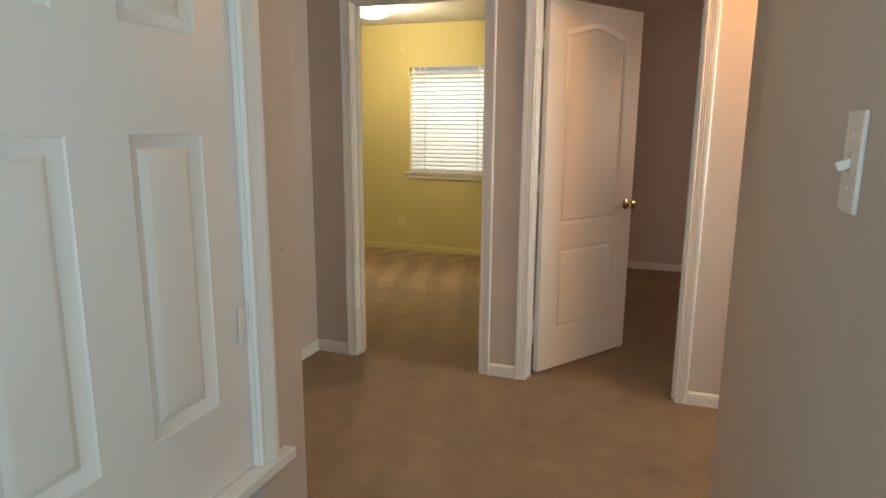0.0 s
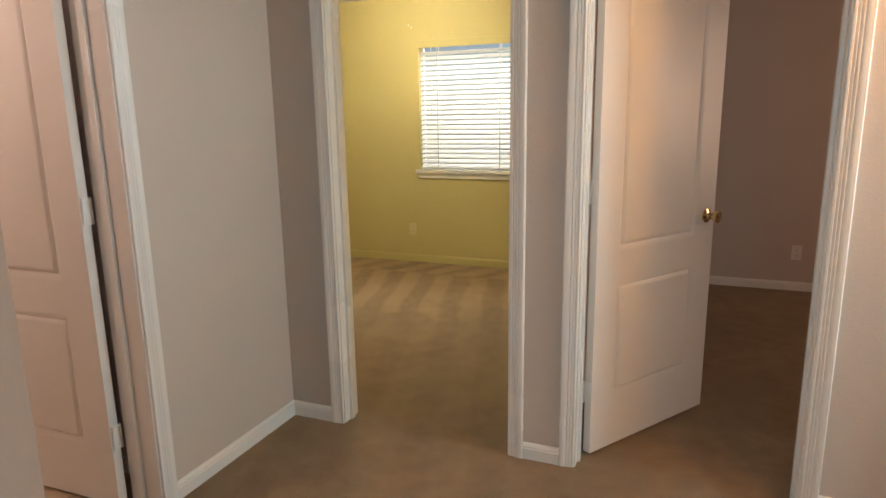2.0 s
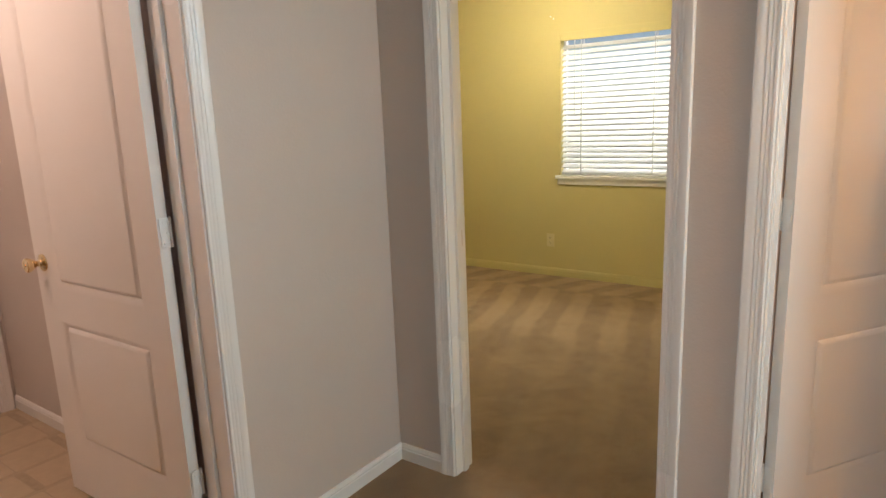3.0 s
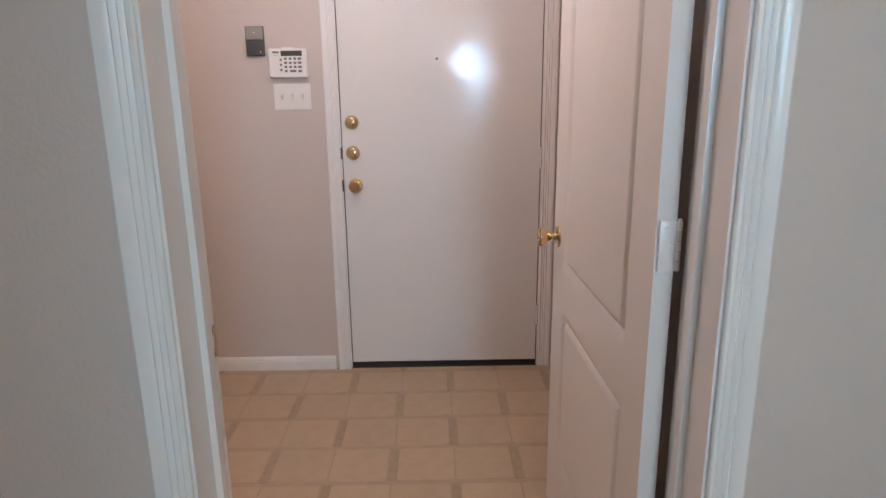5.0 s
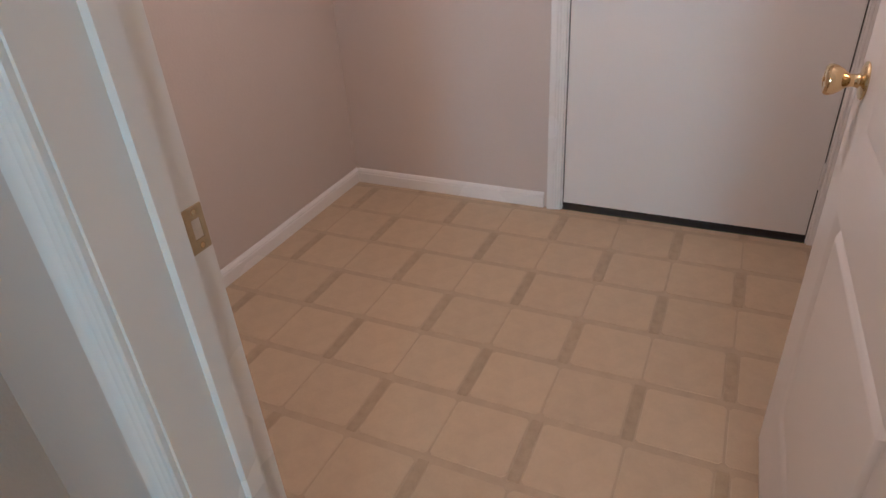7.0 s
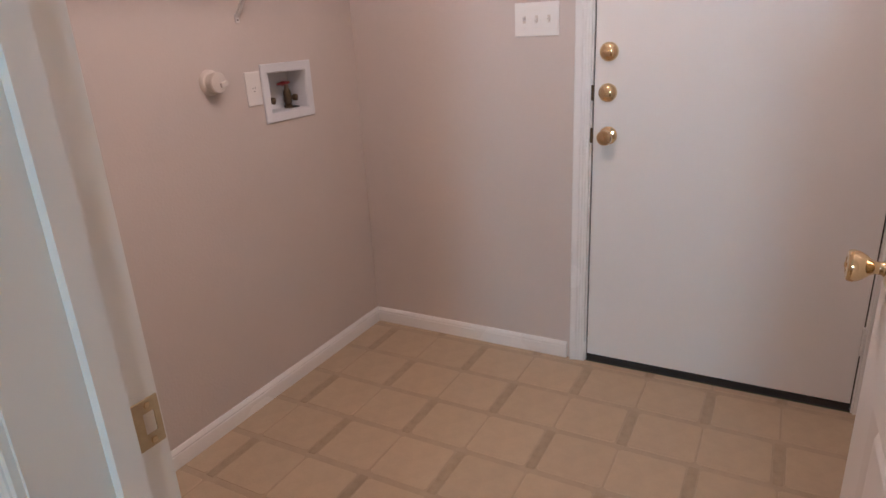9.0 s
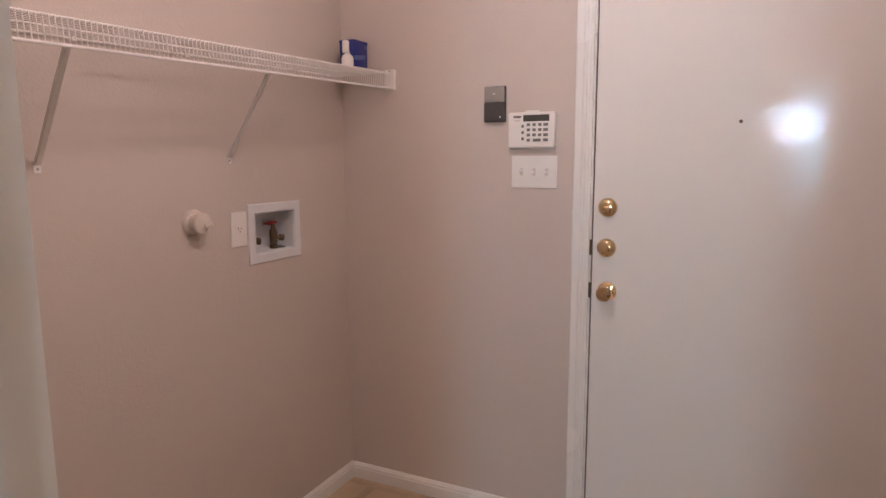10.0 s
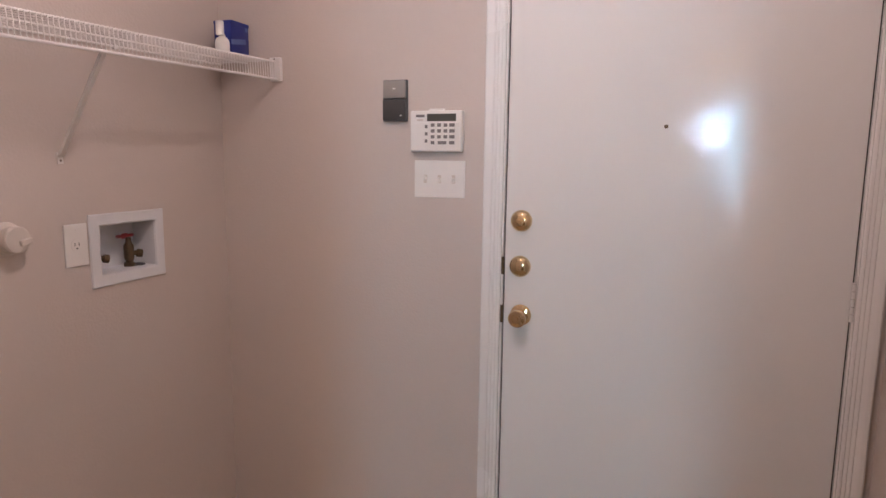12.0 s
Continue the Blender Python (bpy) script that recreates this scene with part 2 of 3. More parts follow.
def frame_sweep(profile, a, b, h, z0=0.0, bottom=False):
    """Sweep a (width, depth) profile round an opening a..b wide and h high, mitred; local x along the wall, y out of it.
    With bottom the sweep closes below at z0."""
    bm = bmesh.new()
    rings = []
    for w, d in profile:
        if bottom:
            pts = [(a - w, z0 - w), (a - w, h + w), (b + w, h + w), (b + w, z0 - w)]
        else:
            pts = [(a - w, z0), (a - w, h + w), (b + w, h + w), (b + w, z0)]
        rings.append([bm.verts.new((u, d, z)) for u, z in pts])
    n = len(rings)
    for k in range(n):
        p, q = rings[k], rings[(k + 1) % n]
        for s in range(4 if bottom else 3):
            j = (s + 1) % 4
            bm.faces.new((p[s], p[j], q[j], q[s]))
    if not bottom:
        bm.faces.new([r[0] for r in rings])
        bm.faces.new([r[3] for r in reversed(rings)])
    return bm


CASING = [(0.005, 0), (0.005, 0.009), (0.008, 0.0115), (0.014, 0.0115), (0.016, 0.009), (0.020, 0.0115), (0.0235, 0.0125), (0.026, 0.010),
          (0.030, 0.0135), (0.034, 0.0145), (0.037, 0.012), (0.041, 0.0155), (0.052, 0.0175), (0.060, 0.0175), (0.064, 0.014), (0.064, 0)]
BASEP = [(0, 0), (0.013, 0), (0.013, 0.046), (0.010, 0.0505), (0.0125, 0.055), (0.009, 0.062), (0.005, 0.068), (0, 0.069)]


def baseboard(x0, y0, x1, y1, nx, ny, name="baseboard", mat=None):
    """A run of moulded skirting from (x0, y0) to (x1, y1) on a wall facing (nx, ny)."""
    bm = bmesh.new()
    ends = []
    for x, y in ((x0, y0), (x1, y1)):
        ends.append([bm.verts.new((x + nx * d, y + ny * d, z)) for d, z in BASEP])
    n = len(BASEP)
    for k in range(n):
        j = (k + 1) % n
        bm.faces.new((ends[0][k], ends[0][j], ends[1][j], ends[1][k]))
    bm.faces.new(ends[0])
    bm.faces.new(list(reversed(ends[1])))
    return structure(name, bm, mat or TRIM, "%s moulded wooden baseboard along the wall" % ("yellow painted" if mat else "white"), "baseboard")


def wall(name, axis, s0, s1, t0, t1, openings=(), mat=None, top=2.42, label="", round_ends=()):
    """A wall that runs along axis from s0 to s1, t0..t1 thick, with openings (a, b, low, high) through it."""
    mat = mat or PAINT
    us = sorted({s0, s1, *[v for q in openings for v in q[:2]]})
    zs = sorted({0.0, top, *[v for q in openings for v in q[2:4]]})
    bm = bmesh.new()
    verts = {}

    def vert(u, t, z):
        if (u, t, z) not in verts:
            verts[u, t, z] = bm.verts.new((u, t, z) if axis == "x" else (t, u, z))
        return verts[u, t, z]

    def solid(i, k):
        if not (0 <= i < len(us) - 1 and 0 <= k < len(zs) - 1):
            return False
        u, z = (us[i] + us[i + 1]) / 2, (zs[k] + zs[k + 1]) / 2
        return not any(a < u < b and low < z < high for a, b, low, high in openings)

    for i in range(len(us) - 1):
        for k in range(len(zs) - 1):
            if not solid(i, k):
                continue
            a, b, lo, hi = us[i], us[i + 1], zs[k], zs[k + 1]
            for t in (t0, t1):
                bm.faces.new([vert(a, t, lo), vert(b, t, lo), vert(b, t, hi), vert(a, t, hi)])
            for near, far, open_side in (((a, lo), (a, hi), (i - 1, k)), ((b, lo), (b, hi), (i + 1, k)), ((a, lo), (b, lo), (i, k - 1)), ((a, hi), (b, hi), (i, k + 1))):
                if not solid(*open_side):
                    bm.faces.new([vert(near[0], t0, near[1]), vert(far[0], t0, far[1]), vert(far[0], t1, far[1]), vert(near[0], t1, near[1])])
    for px, py, r in round_ends:
        es = [e for e in bm.edges if all(abs(v.co.x - px) < 1e-4 and abs(v.co.y - py) < 1e-4 for v in e.verts)]
        bmesh.ops.bevel(bm, geom=es, offset=r, segments=5, affect="EDGES", profile=0.5)
    return structure(name, bm, mat, label or "painted drywall with light orange-peel texture", "wall", smooth=bool(round_ends))


# ---------------------------------------------------------------- floors, walls, ceilings
H = 2.42
bm = bmesh.new()
cube(bm, -1.035, 0.66, -2.0, 1.31, -0.03, 0)
cube(bm, -2.165, 1.80, 1.31, 3.42, -0.03, 0)
cube(bm, -4.3, 2.6, 3.42, 6.48, -0.03, 0)
structure("floor", bm, CARPET, "brown cut-pile carpet with vacuum marks", "carpet")

BED, SEC, LDRY = (-1.810, -1.004, 0, 2.058), (-0.763, 0.043, 0, 2.058), (1.728, 2.581, 0, 2.058)
wall("wall_laundry_hall", "y", 0.57, 3.365, -2.215, -2.072, [LDRY])
wall("wall_hall_far", "x", -2.215, 1.92, 3.365, 3.42, [BED, SEC])
wall("wall_bedroom_near", "x", -4.3, -0.885, 3.42, 3.475, [BED], YELLOW, label="yellow painted drywall of the bedroom")
wall("wall_second_room_near", "x", -0.885, 2.6, 3.42, 3.475, [SEC])
wall("wall_bedroom_side", "y", 3.475, 6.48, -0.93, -0.885, (), YELLOW, label="yellow painted drywall of the bedroom")
wall("wall_second_room_side", "y", 3.475, 6.48, -0.885, -0.84)
wall("wall_bedroom_west", "y", 3.42, 6.48, -4.42, -4.3, (), YELLOW, label="yellow painted drywall of the bedroom")
wall("wall_bedroom_window", "x", -4.42, -0.885, 6.48, 6.62, [(-2.785, -1.840, 0.885, 2.035)], YELLOW, label="yellow painted drywall with the bedroom window")
wall("wall_second_room_far", "x", -0.885, 2.72, 6.48, 6.62)
wall("wall_corridor_left", "y", -2.0, 1.430, -1.035, -0.915, [(0.491, 1.247, 0.10, 2.05)], round_ends=[(-0.915, 1.430, 0.018)])
wall("wall_closet_end", "x", -2.072, -1.035, 1.310, 1.430)
# the low opening here is made up to let the side fill lamp in
wall("wall_corridor_right", "y", -2.0, 2.27, 0.14, 0.26, [(-0.50, 0.60, 0, 2.2)], round_ends=[(0.14, 2.27, 0.02)])
wall("wall_entry_near", "x", 0.26, 1.80, 2.15, 2.27)
# window openings in the entry, second room and corridor end walls are made up
wall("wall_entry_end", "y", 2.15, 3.365, 1.80, 1.92, [(2.40, 3.25, 0.90, 2.10)])
wall("wall_second_room_end", "y", 3.42, 6.48, 2.6, 2.72, [(4.60, 5.60, 0.90, 2.10)])
# unseen walls added to close off the side fill lamp
wall("wall_lamp_alcove", "y", -2.0, 0.80, 0.56, 0.66)
wall("wall_corridor_back", "x", -1.035, 0.66, -2.12, -2.0, [(-0.70, 0.25, 0.65, 2.25)])
wall("wall_lamp_alcove_end", "x", 0.26, 0.66, 0.80, 0.92)
wall("wall_laundry_left", "x", -4.22, -2.215, 0.57, 0.69, [(-3.769, -3.564, 1.0535, 1.1965)])
wall("wall_laundry_right", "x", -4.1, -2.215, 2.71, 2.83)
wall("wall_garage", "y", 0.69, 2.83, -4.22, -4.1, [(1.688, 2.646, 0, 2.062)])

for nm, x0, x1, y0, y1 in (("ceiling_hall", -2.215, 2.72, -2.12, 3.475), ("ceiling_rooms", -4.42, 2.72, 3.475, 6.62), ("ceiling_laundry", -4.22, -2.215, 0.57, 2.83)):
    structure(nm, boxed(x0, x1, y0, y1, H, H + 0.1), CEIL, "off-white textured drywall ceiling", "ceiling")
# unseen wall added to keep the gaps round the closed garage door dark
structure("wall_garage_block", boxed(-4.50, -4.44, 1.3, 2.9, 0, H), PAINT, "unseen wall added behind the garage door to keep its gaps dark", "wall")

baseboard(-2.072, 2.628, -2.072, 3.365, 1, 0)
baseboard(-2.072, 1.443, -2.072, 1.681, 1, 0)
baseboard(-2.059, 3.365, -1.857, 3.365, 0, -1)
baseboard(-0.957, 3.365, -0.810, 3.365, 0, -1)
baseboard(0.090, 3.365, 1.80, 3.365, 0, -1)
baseboard(-2.059, 1.430, -0.933, 1.430, 0, 1)
baseboard(-0.915, -2.0, -0.915, 1.412, 1, 0)
baseboard(0.14, 0.60, 0.14, 2.25, -1, 0)
baseboard(0.16, 2.27, 1.80, 2.27, 0, 1)
baseboard(-4.3, 6.48, -0.93, 6.48, 0, -1, mat=YELLOW)
baseboard(-0.84, 6.48, 2.6, 6.48, 0, -1)
baseboard(-4.3, 3.475, -4.3, 6.467, 1, 0, mat=YELLOW)
baseboard(-4.1, 0.69, -2.215, 0.69, 0, 1)
baseboard(-4.1, 0.703, -4.1, 1.628, 1, 0)
baseboard(-4.1, 2.71, -2.215, 2.71, 0, -1)

# ---------------------------------------------------------------- door linings and casings


def lining(name, m, a, b, h, depth, stop_at, stop_dir):
    """Jamb boards with a stop strip, through a wall of that depth; local x along the wall, y out of its face."""
    r = root(name, m, "white painted door jamb with stop strips", "door jamb", "", "structure")
    jb = frame_sweep([(0, 0.0015), (0.0175, 0.0015), (0.0175, -depth - 0.0015), (0, -depth - 0.0015)], a, b, h)
    part("jamb", jb, TRIM, r)
    sp = frame_sweep([(0.002, stop_at), (-0.010, stop_at), (-0.011, stop_at + stop_dir * 0.030), (0.002, stop_at + stop_dir * 0.032)], a, b, h)
    part("stop", sp, TRIM, r)
    return r


def casing(m, a, b, h):
    ob = structure("door_casing", frame_sweep(CASING, a, b, h), TRIM, "white fluted wooden door casing", "door casing", smooth=True)
    ob.matrix_world = m
    return ob


FAR = pose(0, 3.365, 0, 0, 0, 180)        # local x = -world x, local y = towards the hall
FARB = pose(0, 3.475, 0, 0, 0, 0)
LAU = pose(-2.072, 0, 0, 0, 0, -90)      # local x = -world y, local y = world x
LAUB = pose(-2.215, 0, 0, 0, 0, 90)
GAR = pose(-4.1, 0, 0, 0, 0, -90)
for a, b in ((1.022, 1.792), (-0.025, 0.745)):
    casing(FAR, a, b, 2.04)
    casing(FARB, -b, -a, 2.04)
    lining("door_jamb", FAR, a, b, 2.04, 0.110, -0.074, 1)
casing(LAU, -2.563, -1.746, 2.04)
casing(LAUB, 1.734, 2.575, 2.052)
lining("door_jamb", LAU, -2.563, -1.746, 2.04, 0.143, -0.105, 1)
casing(GAR, -2.628, -1.706, 2.045)
lining("door_jamb", GAR, -2.628, -1.706, 2.045, 0.12, -0.052, -1)

# ---------------------------------------------------------------- hardware


def hinge_mesh(h=0.089):
    """A butt hinge: barrel at the origin along z, leaf along +x, rounded corners."""
    bm = bmesh.new()
    n = 5
    for k in range(n):
        z0 = -h / 2 + k * h / n
        lathe([(0.0055, z0 + 0.0006), (0.0055, z0 + h / n - 0.0006)], 10, None, bm)
    lathe([(0.0, h / 2 + 0.004), (0.004, h / 2 + 0.003), (0.004, h / 2)], 10, None, bm)
    cube(bm, 0.003, 0.034, 0.0002, 0.0024, -h / 2, h / 2, 0.0006)
    for k in (-0.03, 0.0, 0.03):
        lathe([(0.0036, 0.0024), (0.0032, 0.0034), (0.001, 0.0036)], 8, pose(0.022 if k else 0.012, 0, k, -90), bm)
    return bm


KNOB = [(0.0, 0.0), (0.031, 0.0), (0.032, 0.002), (0.031, 0.005), (0.024, 0.008), (0.013, 0.010), (0.0105, 0.014), (0.0105, 0.022), (0.013, 0.028),
        (0.019, 0.035), (0.0245, 0.044), (0.0265, 0.052), (0.0258, 0.0575), (0.0225, 0.0605), (0.014, 0.0615), (0.013, 0.0605), (0.0, 0.0610)]
BOLT = [(0.0, 0.0), (0.0325, 0.0), (0.0330, 0.003), (0.0315, 0.0085), (0.0275, 0.0140), (0.0210, 0.0185), (0.0125, 0.0210), (0.0, 0.0220)]


def strike_plate(parent_name, m, label):
    bm = bmesh.new()
    for x0, x1, z0, z1 in ((-0.014, 0.020, -0.029, -0.013), (-0.014, 0.020, 0.013, 0.029), (-0.014, -0.007, -0.013, 0.013), (0.007, 0.020, -0.013, 0.013)):
        cube(bm, x0, x1, 0, 0.0022, z0, z1)
    r = root(parent_name, m, label, "strike plate")
    part("plate", bm, OLDBRASS, r)
    part("latch_hole", boxed(-0.0068, 0.0068, 0.0003, 0.0010, -0.0128, 0.0128), IVORY, r, "pale latch hole")
    for z in (-0.022, 0.022):
        part("screw", lathe([(0.004, 0.0022), (0.0035, 0.0034), (0.0, 0.0036)], 8, pose(0.0, 0, z, -90)), BRASS, r)
    return r


strike_plate("strike_plate", pose(-1.792, 3.440, 0.94, 0, 0, -90), "brass strike plate on the bedroom door jamb")
strike_plate("strike_plate", pose(-2.200, 1.746, 0.925), "worn brass strike plate on the laundry door jamb")


OVOLO = ((-0.001, 0.0003), (0.002, 0.0005), (0.021, -0.0105), (0.025, -0.0112), (0.037, -0.0022), (0.041, -0.0016))
FIELDED = ((-0.001, 0.0003), (0.002, 0.0005), (0.008, -0.0035), (0.026, -0.0115), (0.029, -0.0120), (0.043, -0.0040), (0.047, -0.0036))


def raised_panel_bm(u0, u1, z0, z1, face, out, arch=0.0, profile=OVOLO):
    """The sunk moulding and raised field of a moulded door panel on the plane y = face, out = +1 or -1."""
    bm = bmesh.new()
    n = 12

    def outline(inset):
        a, b, lo, hi = u0 + inset, u1 - inset, z0 + inset, z1 - inset
        pts = [(a, lo), (b, lo), (b, hi)]
        if arch:
            for k in range(1, n):
                s = k / n
                pts.append((b + (a - b) * s, hi + arch * (0.5 - 0.5 * math.cos(2 * math.pi * s)) ** 0.8))
        pts.append((a, hi))
        return pts

    rings = []
    for inset, d in profile:
        rings.append([bm.verts.new((u, face + out * d, z)) for u, z in outline(inset)])
    for p, q in zip(rings, rings[1:]):
        for k in range(len(p)):
            j = (k + 1) % len(p)
            bm.faces.new((p[k], p[j], q[j], q[k]))
    bm.faces.new(rings[-1])
    return bm


def slab_with_holes(w, h, y0, y1, holes, arch=0.0):
    """A door slab w x h between y0 and y1 whose two faces are cut out where the panels sit."""
    bm = bmesh.new()
    us = sorted({0.0, w, *[v for q in holes for v in q[:2]]})
    zs = sorted({0.0, h, *[v for q in holes for v in q[2:4]]})
    for y in (y0, y1):
        for a, b in zip(us, us[1:]):
            for lo, hi in zip(zs, zs[1:]):
                if any(q[0] - 1e-6 <= a and b <= q[1] + 1e-6 and q[2] - 1e-6 <= lo and hi <= q[3] + 1e-6 for q in holes):
                    continue
                bm.faces.new([bm.verts.new((u, y, z)) for u, z in ((a, lo), (b, lo), (b, hi), (a, hi))])
    # the arched head fills down to the curve
    if arch:
        for y in (y0, y1):
            for q in holes:
                if len(q) > 4 and q[4]:
                    n = 12
                    for k in range(n):
                        s0, s1 = k / n, (k + 1) / n
                        zf = lambda s: q[3] - arch + arch * (0.5 - 0.5 * math.cos(2 * math.pi * s)) ** 0.8
                        a, b = q[1] + (q[0] - q[1]) * s0, q[1] + (q[0] - q[1]) * s1
                        bm.faces.new([bm.verts.new((u, y, z)) for u, z in ((a, zf(s0)), (a, q[3]), (b, q[3]), (b, zf(s1)))])
    for a, b in (((0, 0), (w, 0)), ((w, 0), (w, h)), ((w, h), (0, h)), ((0, h), (0, 0))):
        bm.faces.new([bm.verts.new(v) for v in ((a[0], y0, a[1]), (b[0], y0, b[1]), (b[0], y1, b[1]), (a[0], y1, a[1]))])
    bmesh.ops.remove_doubles(bm, verts=bm.verts, dist=1e-5)
    return bm


def arched_door(name, m, w, s, label):
    """Two-panel moulded door with an arched upper panel. Pin at the origin, slab along +x, thickness to s * 0.035."""
    r = root(name, m, label, "door", "two-panel interior doors", "structure")
    h, e, arch = 2.018, 0.004, 0.05
    holes = [(0.125, w - 0.125, 0.215, 0.705, 0), (0.125, w - 0.125, 0.825, 1.92, 1)]
    sl = slab_with_holes(w, h, 0.0, s * 0.035, holes, arch)
    bmesh.ops.translate(sl, verts=sl.verts, vec=(e, 0, 0.012))
    slab = part("slab", sl, DOORP, r)
    for face, out in ((s * 0.035, s), (0.0, -s)):
        for q in holes:
            pm = raised_panel_bm(q[0] + e, q[1] + e, q[2] + 0.012, q[3] + 0.012 - (arch if q[4] else 0), face, out, arch if q[4] else 0)
            part("panel", pm, DOORP, slab, smooth=True)
    for z in (0.27, 1.08, 1.83):
        hb = hinge_mesh()
        hg = part("hinge", hb, TRIM, r, "white painted butt hinge", smooth=True)
        hg.matrix_local = pose(0.0, -s * 0.003, z, 0, 0, 90 * s)
    for face, out in ((s * 0.035, s), (0.0, -s)):
        kb = lathe(KNOB, 28, pose(w - 0.060 + e, face, 0.925, -90 * out))
        kn = part("knob", kb, BRASS, r, "polished brass door knob", smooth=True)
        part("lock_button", lathe([(0.004, 0.059), (0.004, 0.064), (0.0, 0.0645)], 10, pose(w - 0.060 + e, face, 0.925, -90 * out)), BRASS, kn)
    part("latch_plate", boxed(w + e - 0.0004, w + e + 0.0012, s * 0.006, s * 0.030, 0.895, 0.953), OLDBRASS, r, "brass latch plate")
    return r


arched_door("door_1", pose(-0.737, 3.480, 0, 0, 0, 56.8), 0.760, -1, "white two-panel moulded door, ajar into the dim room")
arched_door("door_2", pose(-2.221, 2.548, 0, 0, 0, 181.3), 0.808, 1, "white two-panel moulded door standing open into the laundry")

# ---------------------------------------------------------------- closet door with sill and return grille
closet = root("door_3", pose(-0.915, 0.113, 0, 0, 0, -90), "white raised-panel air-handler closet door above a return grille, closed", "door", "", "structure")
ch = [(-1.020, -0.838, 0.797, 1.374), (-0.722, -0.540, 0.797, 1.374), (-1.020, -0.838, 1.553, 1.925), (-0.722, -0.540, 1.553, 1.925)]
sl = slab_with_holes(0.72, 1.428, -0.012, -0.047, [(q[0] + 1.118, q[1] + 1.118, q[2] - 0.605, q[3] - 0.605) for q in ch])
bmesh.ops.translate(sl, verts=sl.verts, vec=(-1.118, 0, 0.605))
slab = part("slab", sl, DOORP, closet)
for q in ch:
    part("panel", raised_panel_bm(q[0], q[1], q[2], q[3], -0.012, 1, profile=FIELDED), DOORP, slab, smooth=True)
part("casing", frame_sweep(CASING, -1.120, -0.396, 2.036, 0.603), TRIM, closet, smooth=True)
part("jamb", frame_sweep([(0, 0.001), (0.0145, 0.001), (0.0145, -0.119), (0, -0.119)], -1.121, -0.395, 2.036, 0.603), TRIM, closet)
bm = boxed(-1.234, -0.282, -0.06, 0.030, 0.573, 0.602, 0.004)
part("sill", bm, TRIM, closet, "projecting painted sill under the door")
for z in (0.956, 1.80):
    hb = hinge_mesh(0.085)
    hg = part("hinge", hb, TRIM, closet, "white painted butt hinge", smooth=True)
    hg.matrix_local = pose(-1.1185, -0.008, z, 0, 0, 5)
part("knob", lathe(KNOB, 24, pose(-0.458, -0.012, 1.0, -90)), BRASS, closet, "brass door knob", smooth=True)

grille = root("return_air_grille", pose(-0.915, 0.113, 0, 0, 0, -90), "white stamped metal return-air grille below the closet door", "vent grille")
part("frame", frame_sweep([(0, 0.001), (0, 0.008), (0.025, 0.006), (0.027, 0.001)], -1.03, -0.47, 0.505, 0.13, True), PLASTIC, grille)
# flat black sheet stands in for the shaded depth of the duct
part("backing", boxed(-1.03, -0.47, -0.03, -0.028, 0.13, 0.485), RUBBER, grille, "black sheet put in for the shade behind the slats")
for k in range(22):
    sm = cube(bmesh.new(), -1.028, -0.472, -0.007, 0.007, -0.001, 0.001, 0, pose(0, -0.004, 0.138 + k * 0.0167, 40))
    part("slat", sm, PLASTIC, grille)
for z in (0.15, 0.47):
    part("screw", lathe([(0.005, 0.006), (0.003, 0.009), (0, 0.0095)], 8, pose(-1.044, 0, z, -90)), GREYP, grille)

# ---------------------------------------------------------------- bedroom window and blind
win = root("window_1", pose(0, 6.48, 0), "white bedroom window in a plain drywall return", "window", "", "structure")
WX0, WX1, WZ0, WZ1 = -2.785, -1.840, 0.885, 2.035
part("window_frame", frame_sweep([(0, 0.07), (-0.022, 0.07), (-0.022, 0.11), (0, 0.11)], WX0, WX1, WZ1, WZ0, True), TRIM, win)
p = part("pane", boxed(WX0 + 0.022, WX1 - 0.022, 0.083, 0.087, WZ0 + 0.022, WZ1 - 0.022), GLASS, win, "clear glass pane")
p.visible_shadow = False
part("window_sill", boxed(WX0 - 0.035, WX1 + 0.035, -0.035, 0.06, WZ0 - 0.028, WZ0, 0.004), TRIM, win, "white painted stool")
part("apron", boxed(WX0 - 0.02, WX1 + 0.02, -0.014, -0.0005, WZ0 - 0.078, WZ0 - 0.028, 0.003), TRIM, win)

blind = root("window_blind", pose(0, 6.48, 0), "white two-inch slat blind, lowered with slats open", "blind")
part("headrail", boxed(WX0 + 0.006, WX1 - 0.006, 0.004, 0.058, WZ1 - 0.048, WZ1 - 0.002, 0.003), SLATW, blind)
part("valance", boxed(WX0 + 0.003, WX1 - 0.003, -0.004, 0.002, WZ1 - 0.062, WZ1 + 0.004, 0.002), YELLOW, blind, "yellow painted valance strip")
slat_me = None
for k in range(24):
    z = WZ0 + 0.035 + k * 0.0437
    if slat_me is None:
        ob = part("slat", cube(bmesh.new(), WX0 + 0.006, WX1 - 0.006, -0.024, 0.024, -0.0022, 0.0022, 0), SLATW, blind)
        slat_me = ob.data
    else:
        ob = new("slat", slat_me)
        ob.parent = blind
    ob.matrix_local = pose(0, 0.031, z, 40, 0, 0)
part("bottom_rail", boxed(WX0 + 0.010, WX1 - 0.010, 0.008, 0.055, WZ0 + 0.003, WZ0 + 0.018, 0.003), SLATW, blind)
for x in (-2.605, -2.015):
    for y in (0.0055, 0.0565):
        part("ladder_tape", boxed(x - 0.004, x + 0.004, y - 0.0005, y + 0.0005, WZ0 + 0.015, WZ1 - 0.05), SLATW, blind)
bm = rod(bmesh.new(), (-2.66, 0.0, WZ1 - 0.05), (-2.662, 0.0, 1.38), 0.003)
